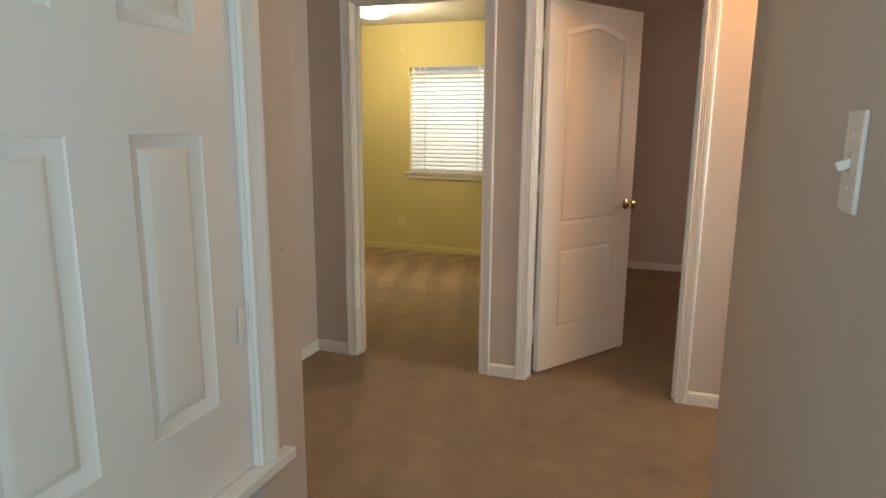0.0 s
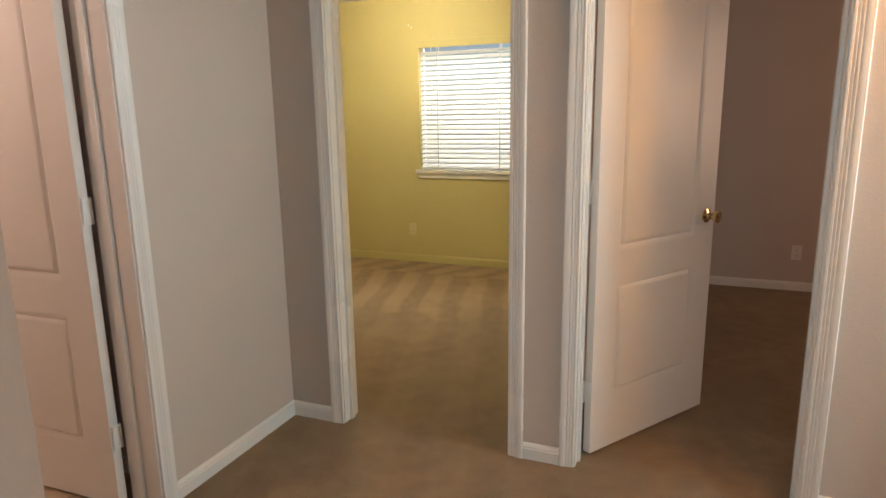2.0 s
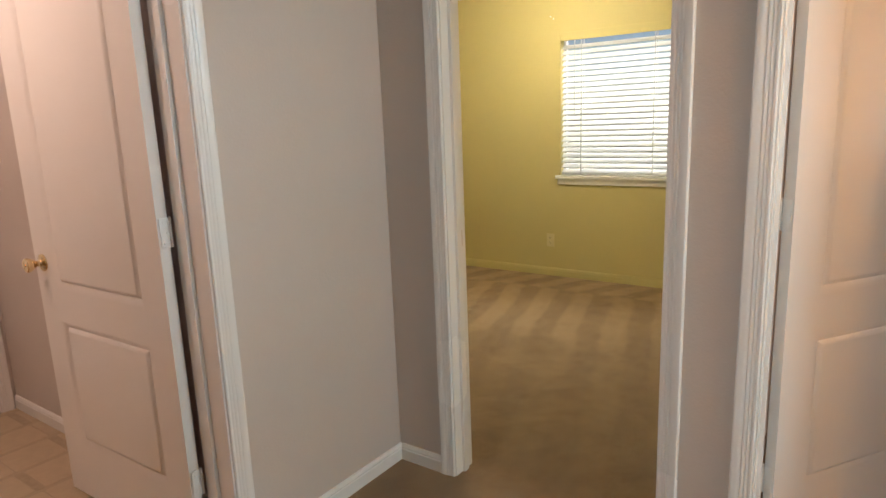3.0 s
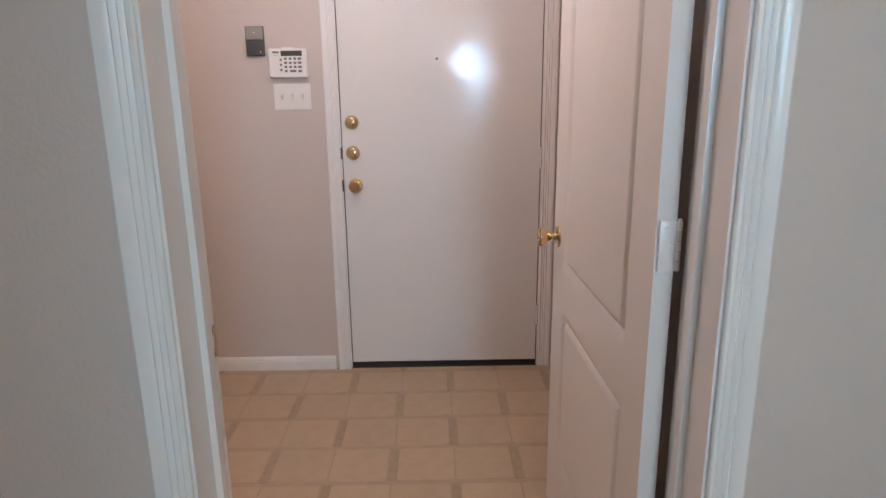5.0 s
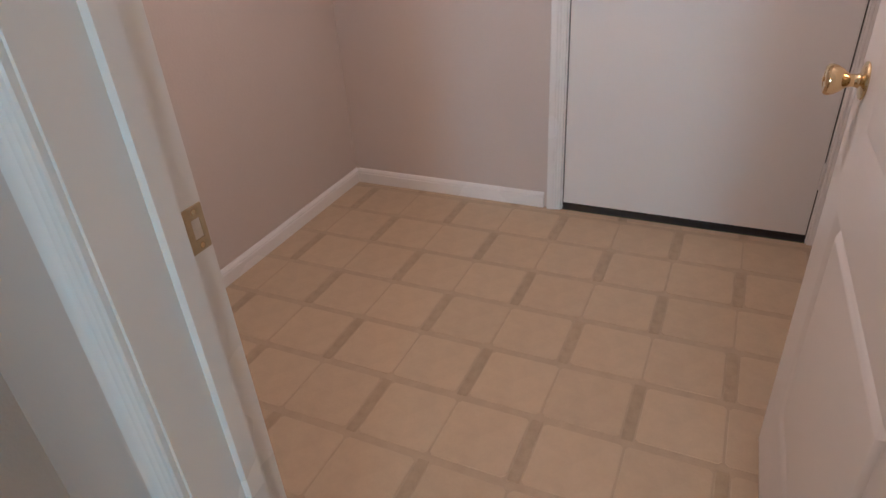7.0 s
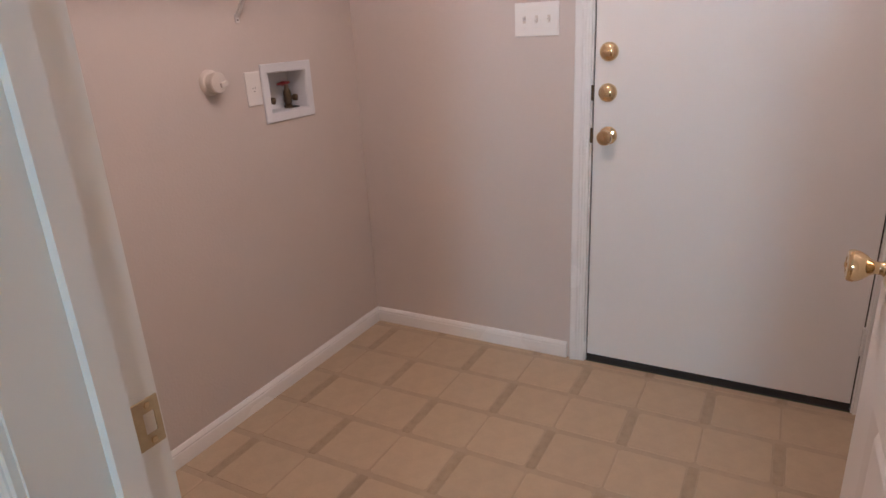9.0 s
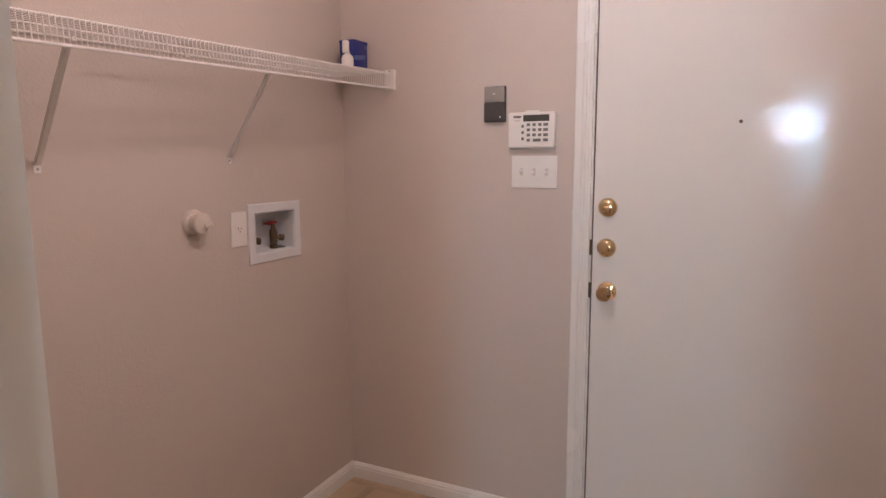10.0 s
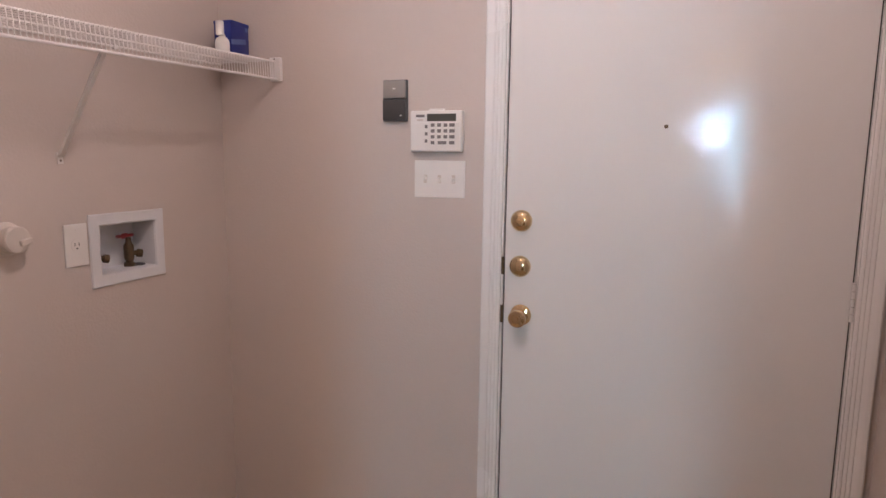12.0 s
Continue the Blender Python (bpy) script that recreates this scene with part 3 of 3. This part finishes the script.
part("wand", bm, SLATW, blind, "tilt wand")

structure("ground", boxed(-60, 60, -60, 60, -0.3, -0.2), material("dry_lawn", (0.12, 0.13, 0.05), 0.9, 0.2, 2, 60), "lawn outside the house", "ground")

# made-up windows out of view, beside the added entry, second room and corridor lamps
for nm, m, a, b, lo, hi in (("added_window_2", pose(1.80, 0, 0, 0, 0, 90), 2.40, 3.25, 0.90, 2.10), ("added_window_4", pose(2.6, 0, 0, 0, 0, 90), 4.60, 5.60, 0.90, 2.10), ("added_window_3", pose(0, -2.0, 0, 0, 0, 180), -0.25, 0.70, 0.65, 2.25)):
    w2 = root(nm, m, "unseen white framed window added beside a fill lamp", "window", "", "structure")
    part("window_frame", frame_sweep([(0, -0.03), (-0.03, -0.03), (-0.03, -0.09), (0, -0.09)], a, b, hi, lo, True), TRIM, w2)
    p = part("pane", boxed(a + 0.03, b - 0.03, -0.062, -0.058, lo + 0.03, hi - 0.03), GLASS, w2, "clear glass pane")
    p.visible_shadow = False

# ---------------------------------------------------------------- lamps


def dome_light(m, glow, label, r=0.16):
    d = root("ceiling_light", m, label, "ceiling light")
    part("base", lathe([(0.0, 0.0), (r * 0.92, 0.0), (r * 0.94, -0.012), (r * 0.9, -0.025)], 32), TRIM, d, smooth=True)
    part("dome", lathe([(r * 0.86, -0.022), (r, -0.030), (r * 0.97, -0.055), (r * 0.80, -0.085), (r * 0.45, -0.106), (0, -0.112)], 32), glow, d, "lit frosted glass dome", smooth=True)
    for o in d.children:
        o.visible_shadow = False
    return d


dome_light(pose(-2.68, 5.42, H), DOME, "lit flush dome lamp on the bedroom ceiling")
dome_light(pose(-3.00, 1.74, H), DOMEW, "lit flush dome lamp on the laundry ceiling")
dome_light(pose(0.72, 2.90, H), DOMEW, "lit flush dome lamp on the entry ceiling")

# ---------------------------------------------------------------- wall plates


def outlet(m, label, duplex=True, mat=None):
    mat = mat or PLASTIC
    o = root("wall_outlet", m, label, "outlet")
    part("plate", boxed(-0.035, 0.035, 0, 0.005, -0.057, 0.057, 0.002), mat, o)
    for z in ((-0.020, 0.020) if duplex else (0.0,)):
        f = part("receptacle", lathe([(0.0168, 0.004), (0.0168, 0.0062), (0.0, 0.0062)], 20, pose(0, 0, z, -90)), mat, o, smooth=True)
        for x in (-0.0062, 0.0062):
            part("slot", boxed(x - 0.001, x + 0.001, 0.0062, 0.0066, z - 0.001, z + 0.007), DARKP, f)
        part("ground_hole", lathe([(0.0024, 0.0062), (0.0024, 0.0066), (0, 0.0066)], 8, pose(0, 0, z - 0.008, -90)), DARKP, f)
    part("screw", lathe([(0.003, 0.005), (0.002, 0.006), (0, 0.0062)], 8, pose(0, 0, 0.0 if duplex else 0.042, -90)), mat, o)
    return o


def switch_plate(m, gangs, width, label):
    o = root("light_switch", m, label, "light switch")
    part("plate", boxed(-width / 2, width / 2, 0, 0.0055, -0.057, 0.057, 0.002), PLASTIC, o)
    for k in range(gangs):
        x = (k - (gangs - 1) / 2) * 0.046
        part("slot", boxed(x - 0.0055, x + 0.0055, 0.0053, 0.0060, -0.0125, 0.0125), IVORY, o)
        tilt = -24 if k != gangs - 1 or gangs == 1 else 24
        part("toggle", cube(bmesh.new(), -0.0042, 0.0042, 0, 0.016, -0.0052, 0.0052, 0.0012, pose(x, 0.004, 0.0, tilt)), PLASTIC, o)
        for z in (-0.030, 0.030):
            part("screw", lathe([(0.0032, 0.0055), (0.002, 0.0066), (0, 0.0068)], 8, pose(x, 0, z, -90)), PLASTIC, o)
    return o


outlet(pose(-2.88, 6.48, 0.315, 0, 0, 180), "almond duplex outlet low on the yellow wall", True, ALMOND)
outlet(pose(0.37, 6.48, 0.30, 0, 0, 180), "white duplex outlet low on the greige wall")
outlet(pose(-3.492, 0.69, 1.150, 0, 0, 0), "white single-receptacle washer outlet beside the supply box", False)
switch_plate(pose(0.14, 0.95, 1.354, 0, 0, 90), 1, 0.070, "white single toggle switch on the corridor wall")
switch_plate(pose(-4.1, 1.4985, 1.327, 0, 0, -90), 3, 0.166, "white triple toggle switch plate below the keypad")

# small screws left in the yellow wall above the window
for x, z in ((-2.87, 2.175), (-2.845, 2.155)):
    s = root("wall_screw", pose(x, 6.48, z, 0, 0, 180), "small pale screw head stuck in the yellow wall", "screw", "wall screws")
    part("head", lathe([(0.0, 0.0), (0.003, 0.0), (0.003, 0.006), (0.006, 0.008), (0.004, 0.011), (0, 0.0115)], 10, pose(0, 0, 0, -90)), PLASTIC, s)

# ---------------------------------------------------------------- garage door
garage = root("door_4", pose(-4.1, 0, 0, 0, 0, -90), "flat white painted steel door to the garage, closed", "door", "", "structure")
part("slab", boxed(-2.624, -1.710, -0.050, -0.006, 0.030, 2.040, 0.0015), STEELD, garage)
part("door_sweep", boxed(-2.624, -1.710, -0.055, -0.003, 0.006, 0.028, 0.003), RUBBER, garage, "black rubber door sweep")
part("threshold", boxed(-2.626, -1.708, -0.115, -0.001, 0.0, 0.010, 0.003), SHADOWGAP, garage, "dark metal threshold")
# dark strip paints the shade in the gap round the slab
part("gap_strip", frame_sweep([(-0.0042, -0.012), (-0.0002, -0.012), (-0.0002, -0.046), (-0.0042, -0.046)], -2.628, -1.706, 2.045, 0.012), SHADOWGAP, garage, "dark strip put in for the shade in the door gap")
for z in (1.209, 1.071):
    b = part("deadbolt", lathe(BOLT, 28, pose(-1.758, -0.006, z, -90)), BRASS, garage, "polished brass deadbolt", smooth=True)
    part("thumb_turn" if z > 1.15 else "keyway", cube(bmesh.new(), -0.0045, 0.0045, 0.016, 0.029 if z > 1.15 else 0.0235, -0.011 if z > 1.15 else -0.005, 0.011 if z > 1.15 else 0.005, 0.0015, pose(-1.758, 0, z, 0, 75 if z > 1.15 else 0)), BRASS, b)
k = part("knob", lathe([(r * 1.02, h) for r, h in KNOB], 28, pose(-1.764, -0.006, 0.921, -90)), BRASS, garage, "polished brass door knob", smooth=True)
part("lock_button", boxed(-1.768, -1.760, 0.050, 0.060, 0.914, 0.928, 0.001), BRASS, k)
for z in (1.071, 0.921):
    part("latch_bolt", boxed(-1.7105, -1.7015, -0.040, 0.004, z - 0.027, z + 0.027, 0.0008), BRONZE, garage, "dark latch in the door gap")
part("peephole", lathe([(0.0, 0.0), (0.0055, 0.0), (0.0055, 0.0025), (0.003, 0.003), (0.0025, 0.001), (0.0, 0.001)], 14, pose(-2.150, -0.006, 1.484, -90)), BRONZE, garage, "small brass peephole")
for z in (0.27, 1.037, 1.83):
    hg = part("hinge", hinge_mesh(0.10), STEELD, garage, "white painted butt hinge", smooth=True)
    hg.matrix_local = pose(-2.626, 0.002, z, 0, 0, -90)
# a bent wire hook hangs from the head of the frame
hook = root("wire_hook", pose(-4.082, 2.040, 2.045), "thin bent wire hook hanging from the door head", "hook")
bm = bmesh.new()
pts = [(0, -0.001, 0.012), (0, 0.001, -0.002), (0, 0.002, -0.014), (0, -0.003, -0.022), (0, -0.010, -0.023)]
for a, b in zip(pts, pts[1:]):
    rod(bm, a, b, 0.0014)
part("wire", bm, GREYP, hook)

# ---------------------------------------------------------------- keypad, opener button
kp = root("alarm_keypad", pose(-4.1, 1.492, 1.4715, 0, 0, -90), "white alarm keypad with grey display and keys", "keypad")
part("housing", boxed(-0.084, 0.084, 0, 0.026, -0.062, 0.062, 0.006), PLASTIC, kp, smooth=True)
part("door_flap", boxed(-0.079, 0.079, 0.0255, 0.0285, -0.058, 0.026, 0.0015), PLASTIC, kp)
part("display", boxed(-0.065, 0.028, 0.0255, 0.0272, 0.030, 0.052, 0.001), LCD, kp, "dark grey display window")
part("status_lights", boxed(0.036, 0.064, 0.0255, 0.027, 0.042, 0.050), KEYRUB, kp)
part("lower_legend", boxed(0.040, 0.060, 0.0255, 0.0268, 0.031, 0.036), IVORY, kp)
part("wall_notch", boxed(-0.022, 0.026, 0.001, 0.016, 0.0615, 0.068, 0.002), PLASTIC, kp)
for row in range(4):
    for col in range(4):
        x = 0.008 - col * 0.0205
        wdt = 0.0085 if col == 3 else 0.006
        if row == 3 and col == 1:
            continue
        if row == 3 and col == 2:
            x, wdt = -0.0225, 0.014
        part("key", boxed(x - wdt, x + wdt, 0.028, 0.0305, 0.0135 - row * 0.0175, 0.0235 - row * 0.0175, 0.001), KEYRUB, kp)
for row in range(3):
    part("key", boxed(0.0245, 0.0335, 0.028, 0.0305, 0.009 - row * 0.0215, 0.019 - row * 0.0215, 0.001), KEYRUB, kp)

op = root("garage_opener_button", pose(-4.1, 1.351, 1.566, 0, 0, -90), "two-tone grey garage opener wall console", "opener button")
part("backplate", boxed(-0.041, 0.041, 0, 0.010, -0.063, 0.063, 0.003), DARKP, op)
part("upper_cover", boxed(-0.038, 0.038, 0.009, 0.019, 0.006, 0.061, 0.004), GREYP, op, "lighter grey upper cover", smooth=True)
part("push_bar", boxed(-0.038, 0.038, 0.009, 0.022, -0.061, 0.004, 0.004), DARKP, op, "dark grey push bar", smooth=True)
part("indicator", boxed(-0.004, 0.004, 0.0185, 0.0197, 0.034, 0.037), PLASTIC, op)
part("small_button", boxed(-0.028, -0.022, 0.0215, 0.0232, -0.048, -0.044), PLASTIC, op)


def smudge(m, w, h, name, label, mat):
    """A thin irregular scuff on a wall."""
    bm = bmesh.new()
    n = 18
    c = bm.verts.new((0, 0.0006, 0))
    ring = []
    for k in range(n):
        a = 2 * math.pi * k / n
        r = 0.6 + 0.4 * noise.noise((math.cos(a) * 1.7, math.sin(a) * 1.7, w * 40))
        ring.append(bm.verts.new((math.cos(a) * w * r, 0.0006, math.sin(a) * h * r)))
    for k in range(n):
        bm.faces.new((c, ring[k], ring[(k + 1) % n]))
    ob = mesh_object(name, bm, mat)
    ob.matrix_world = m
    return tagged(ob, label, "scuff", "", "structure")


SCUFF = material("scuff_marks", (0.575, 0.508, 0.463), 0.65, 0.25, 60, 220)
smudge(pose(-0.915, 1.36, 1.10, 0, 35, -90), 0.005, 0.020, "scuff_mark", "faint grey scuff on the corridor wall", SCUFF)

# ---------------------------------------------------------------- washer hookups
sb = root("washer_supply_box", pose(-0.047, 0.69, 0.0085), "white recessed washer supply box with two red-handled valves", "supply box")
part("face_frame", frame_sweep([(0, 0.0005), (0, 0.005), (0.004, 0.007), (0.030, 0.007), (0.033, 0.004), (0.033, 0.0005)], -3.720, -3.519, 1.186, 1.047, True), BOXW, sb)
bm = bmesh.new()
cube(bm, -3.7205, -3.5185, -0.088, -0.085, 1.0465, 1.1865)
cube(bm, -3.7215, -3.7185, -0.085, 0.0008, 1.0465, 1.1865)
cube(bm, -3.5205, -3.5175, -0.085, 0.0008, 1.0465, 1.1865)
cube(bm, -3.7185, -3.5205, -0.085, 0.0008, 1.0455, 1.0485)
cube(bm, -3.7185, -3.5205, -0.085, 0.0008, 1.1845, 1.1875)
part("recess", bm, BOXW, sb, "pale recessed tub")
for x in (-3.662, -3.541):
    v = part("valve", lathe([(0.016, 0.0), (0.016, 0.010), (0.011, 0.014), (0.0145, 0.024), (0.0145, 0.062), (0.009, 0.072), (0.007, 0.088)], 14, pose(x, -0.045, 1.0485)), BRONZE, sb, "tarnished bronze valve body", smooth=True)
    part("hose_bib", lathe([(0.007, 0.0), (0.008, 0.014), (0.0125, 0.016), (0.0125, 0.030), (0.010, 0.031), (0.0, 0.024)], 14, pose(x - 0.004, -0.040, 1.090, -100, 0, 60)), BRONZE, v, smooth=True)
    part("handle", lathe([(0.0, 0.084), (0.008, 0.084), (0.011, 0.087), (0.023, 0.088), (0.0265, 0.0925), (0.023, 0.097), (0.011, 0.096), (0.007, 0.100), (0.0, 0.1005)], 20, pose(x, -0.045, 1.0485, 8, 0, 0)), RED, v, "red round valve handle", smooth=True)
part("drain_hole", lathe([(0.022, 0), (0.022, 0.003), (0.016, 0.003), (0.016, -0.001)], 20, pose(-3.692, -0.045, 1.0487)), DARKP, sb)

gv = root("dryer_gas_cock", pose(-3.307, 0.69, 1.188, 0, 0, 0), "ivory round gas stub with a capped lever valve", "gas valve")
part("escutcheon", lathe([(0.0, 0.0), (0.041, 0.0), (0.041, 0.004), (0.036, 0.012), (0.030, 0.014), (0.030, 0.030)], 28, pose(0, 0, 0, -90)), IVORY, gv, smooth=True)
part("body", lathe([(0.031, 0.026), (0.033, 0.029), (0.033, 0.040), (0.030, 0.044), (0.012, 0.046), (0.0, 0.046)], 28, pose(0, 0, 0, -90)), IVORY, gv, smooth=True)
part("lever", cube(bmesh.new(), -0.024, 0.006, 0.042, 0.054, -0.009, 0.006, 0.003, pose(-0.006, 0, -0.006, 0, 12)), IVORY, gv, "stubby ivory lever")

# ---------------------------------------------------------------- wire shelf
shelf = root("wire_shelf", pose(-4.1, 0.69, 1.703, 0, 1.5, 0), "white vinyl-coated wire shelf on angled wall braces", "shelf")
SL, SD, LIP = 1.880, 0.229, 0.060
for nm, y, z, r in (("back_rod", 0.006, -0.004, 0.003), ("middle_rod", SD * 0.5, -0.004, 0.0025), ("front_rod", SD, -0.004, 0.003), ("lip_rod", SD + 0.006, -LIP, 0.0038)):
    part(nm, rod(bmesh.new(), (0.004, y, z), (SL, y, z), r, 8), WIRE, shelf, smooth=True)
# cross wires: each runs over the deck and bends down the lip
vs, fs = [], []
sec = [(math.cos(2 * math.pi * k / 5) * 0.0014, math.sin(2 * math.pi * k / 5) * 0.0014) for k in range(5)]
for k in range(146):
    x = 0.010 + k * 0.0128
    path = [(0.004, 0.0, 0, 1), (SD - 0.004, 0.0, 0, 1), (SD + 0.004, -0.006, 1, 1), (SD + 0.006, -LIP, 1, 0)]
    o = len(vs)
    for y, z, fy, fz in path:
        for a, b in sec:
            vs.append((x + a, y + (b if fy else 0), z + (b if fz else 0)))
    for s in range(3):
        for j in range(5):
            q = (j + 1) % 5
            fs.append((o + s * 5 + j, o + s * 5 + q, o + s * 5 + 5 + q, o + s * 5 + 5 + j))
me = bpy.data.meshes.new("wire_deck")
me.from_pydata(vs, [], fs)
me.materials.append(WIRE)
cw = new("wire_deck", me)
cw.parent = shelf
tagged(cw, "close-set white cross wires", "", "", "stuff")
for x in (0.692, 1.295):
    bm = bmesh.new()
    a, b = Vector((x, SD + 0.004, -LIP + 0.004)), Vector((x - 0.047, 0.006, -0.302))
    m = Matrix.Translation(a) @ (b - a).to_track_quat("Z", "Y").to_matrix().to_4x4()
    cube(bm, -0.0085, 0.0085, -0.0018, 0.0018, 0, (b - a).length, 0.001, m)
    cube(bm, -0.0065, 0.0065, -0.006, -0.0018, 0.01, (b - a).length - 0.01, 0.0008, m @ Matrix.Translation((0.0055, 0, 0)) @ Matrix.Diagonal((0.16, 1, 1, 1)))
    br = part("brace", bm, WIRE, shelf, "angled flat steel brace")
    part("foot", boxed(x - 0.0555, x - 0.0385, 0.0012, 0.0050, -0.322, -0.292, 0.001), WIRE, br)
    part("screw", lathe([(0.0035, 0.005), (0.003, 0.0065), (0, 0.007)], 8, pose(x - 0.047, 0, -0.313, -90)), GREYP, br)
eb = part("end_bracket", boxed(0.0018, 0.016, SD - 0.020, SD + 0.022, -LIP - 0.006, 0.010, 0.003), WIRE, shelf, "white plastic end bracket")
for z in (-LIP, 0.004):
    part("screw", lathe([(0.003, 0.0), (0.003, 0.002), (0, 0.0025)], 8, pose(0.016, SD + 0.001, z, 0, 90)), GREYP, eb)
for k in range(5):
    part("wall_clip", boxed(0.10 + k * 0.34, 0.114 + k * 0.34, 0.001, 0.012, -0.012, 0.006, 0.002), WIRE, shelf)

SZ = 1.703
jug = root("detergent_box", pose(-4.035, 0.792, SZ, 0, 0, 0), "blue detergent carton on the wire shelf", "carton")
part("carton", boxed(-0.044, 0.044, -0.034, 0.034, 0, 0.114, 0.003), BLUE, jug, smooth=True)
part("pale_band", cube(bmesh.new(), -0.034, 0.040, 0.0345, 0.0352, 0.046, 0.062, 0, pose(0, 0, 0, 0, 8, 0)), BLUE2, jug, "pale blue printed band")
part("print_mark", boxed(-0.036, -0.024, 0.0345, 0.0352, 0.090, 0.102), BLUE2, jug)
part("lid_fold", boxed(-0.045, 0.045, -0.035, 0.035, 0.105, 0.116, 0.002), BLUE, jug)
cup = root("white_bottle", pose(-3.950, 0.822, SZ), "small white plastic bottle beside the blue carton", "bottle")
part("body", lathe([(0.0, 0), (0.020, 0.0), (0.022, 0.004), (0.022, 0.040), (0.018, 0.050), (0.010, 0.056), (0.010, 0.062)], 24), PLASTIC, cup, smooth=True)
part("cap", lathe([(0.012, 0.060), (0.0125, 0.062), (0.0125, 0.100), (0.011, 0.102), (0.0, 0.102)], 20, pose(0.010, 0.0, 0.0)), PLASTIC, cup, "white cap", smooth=True)

# ---------------------------------------------------------------- laundry floor
lf = structure("floor_laundry", boxed(-4.1, -2.165, 0.69, 2.71, -0.03, -0.0012), VBASE, "tan sheet vinyl in offset squares with mottled strips", "floor")
part("threshold_strip", boxed(-2.173, -2.156, 1.746, 2.563, -0.001, 0.004, 0.0015), OLDBRASS, lf, "thin metal strip where carpet meets vinyl")


def clipped_plate(x0, x1, y0, y1, top):
    x0, x1, y0, y1 = max(x0, -4.098), min(x1, -2.175), max(y0, 0.692), min(y1, 2.708)
    if x1 - x0 < 0.012 or y1 - y0 < 0.008:
        return None
    return x0, x1, y0, y1, top


PX, PY = 0.2285, 0.2286
shared = {}


def plate(name, spec, mat):
    x0, x1, y0, y1, top = spec
    key = (name, round(x1 - x0, 4), round(y1 - y0, 4))
    if key not in shared:
        a, b, c = (x1 - x0) / 2, (y1 - y0) / 2, 0.0012
        bm = bmesh.new()
        k = min(0.009, a * 0.4, b * 0.4) if name == "tile" else 0.002
        edge = [(-a + k, -b), (a - k, -b), (a, -b + k), (a, b - k), (a - k, b), (-a + k, b), (-a, b - k), (-a, -b + k)]
        lo = [bm.verts.new((x, y, -0.0013)) for x, y in edge]
        hi = [bm.verts.new((x * (1 - c / a), y * (1 - c / b), top)) for x, y in edge]
        bm.faces.new(hi)
        for k in range(8):
            bm.faces.new((lo[k], lo[(k + 1) % 8], hi[(k + 1) % 8], hi[k]))
        me = bpy.data.meshes.new(name)
        bm.to_mesh(me)
        bm.free()
        me.materials.append(mat)
        shared[key] = me
    ob = new(name, shared[key])
    ob.location = ((x0 + x1) / 2, (y0 + y1) / 2, 0)
    ob.parent = lf
    return ob


for i in range(-3, 7):
    xa = -3.597 + i * PX          # a row of squares runs along y
    for j in range(-6, 6):
        yc = 1.736 + j * PY                 # joint line between two squares
        wide = (i + j) % 2 == 0
        # the square that starts after this joint
        left = 0.020 if wide else 0.003
        right = 0.003 if wide else 0.020
        s = clipped_plate(xa + 0.012, xa + PX - 0.012, yc + left, yc + PY - right, 0.0)
        if s:
            plate("tile", s, VTILE)
        if wide:
            s = clipped_plate(xa + 0.008, xa + PX - 0.008, yc - 0.0155, yc + 0.0155, -0.0002)
            if s:
                plate("strip", s, VSTRIP)
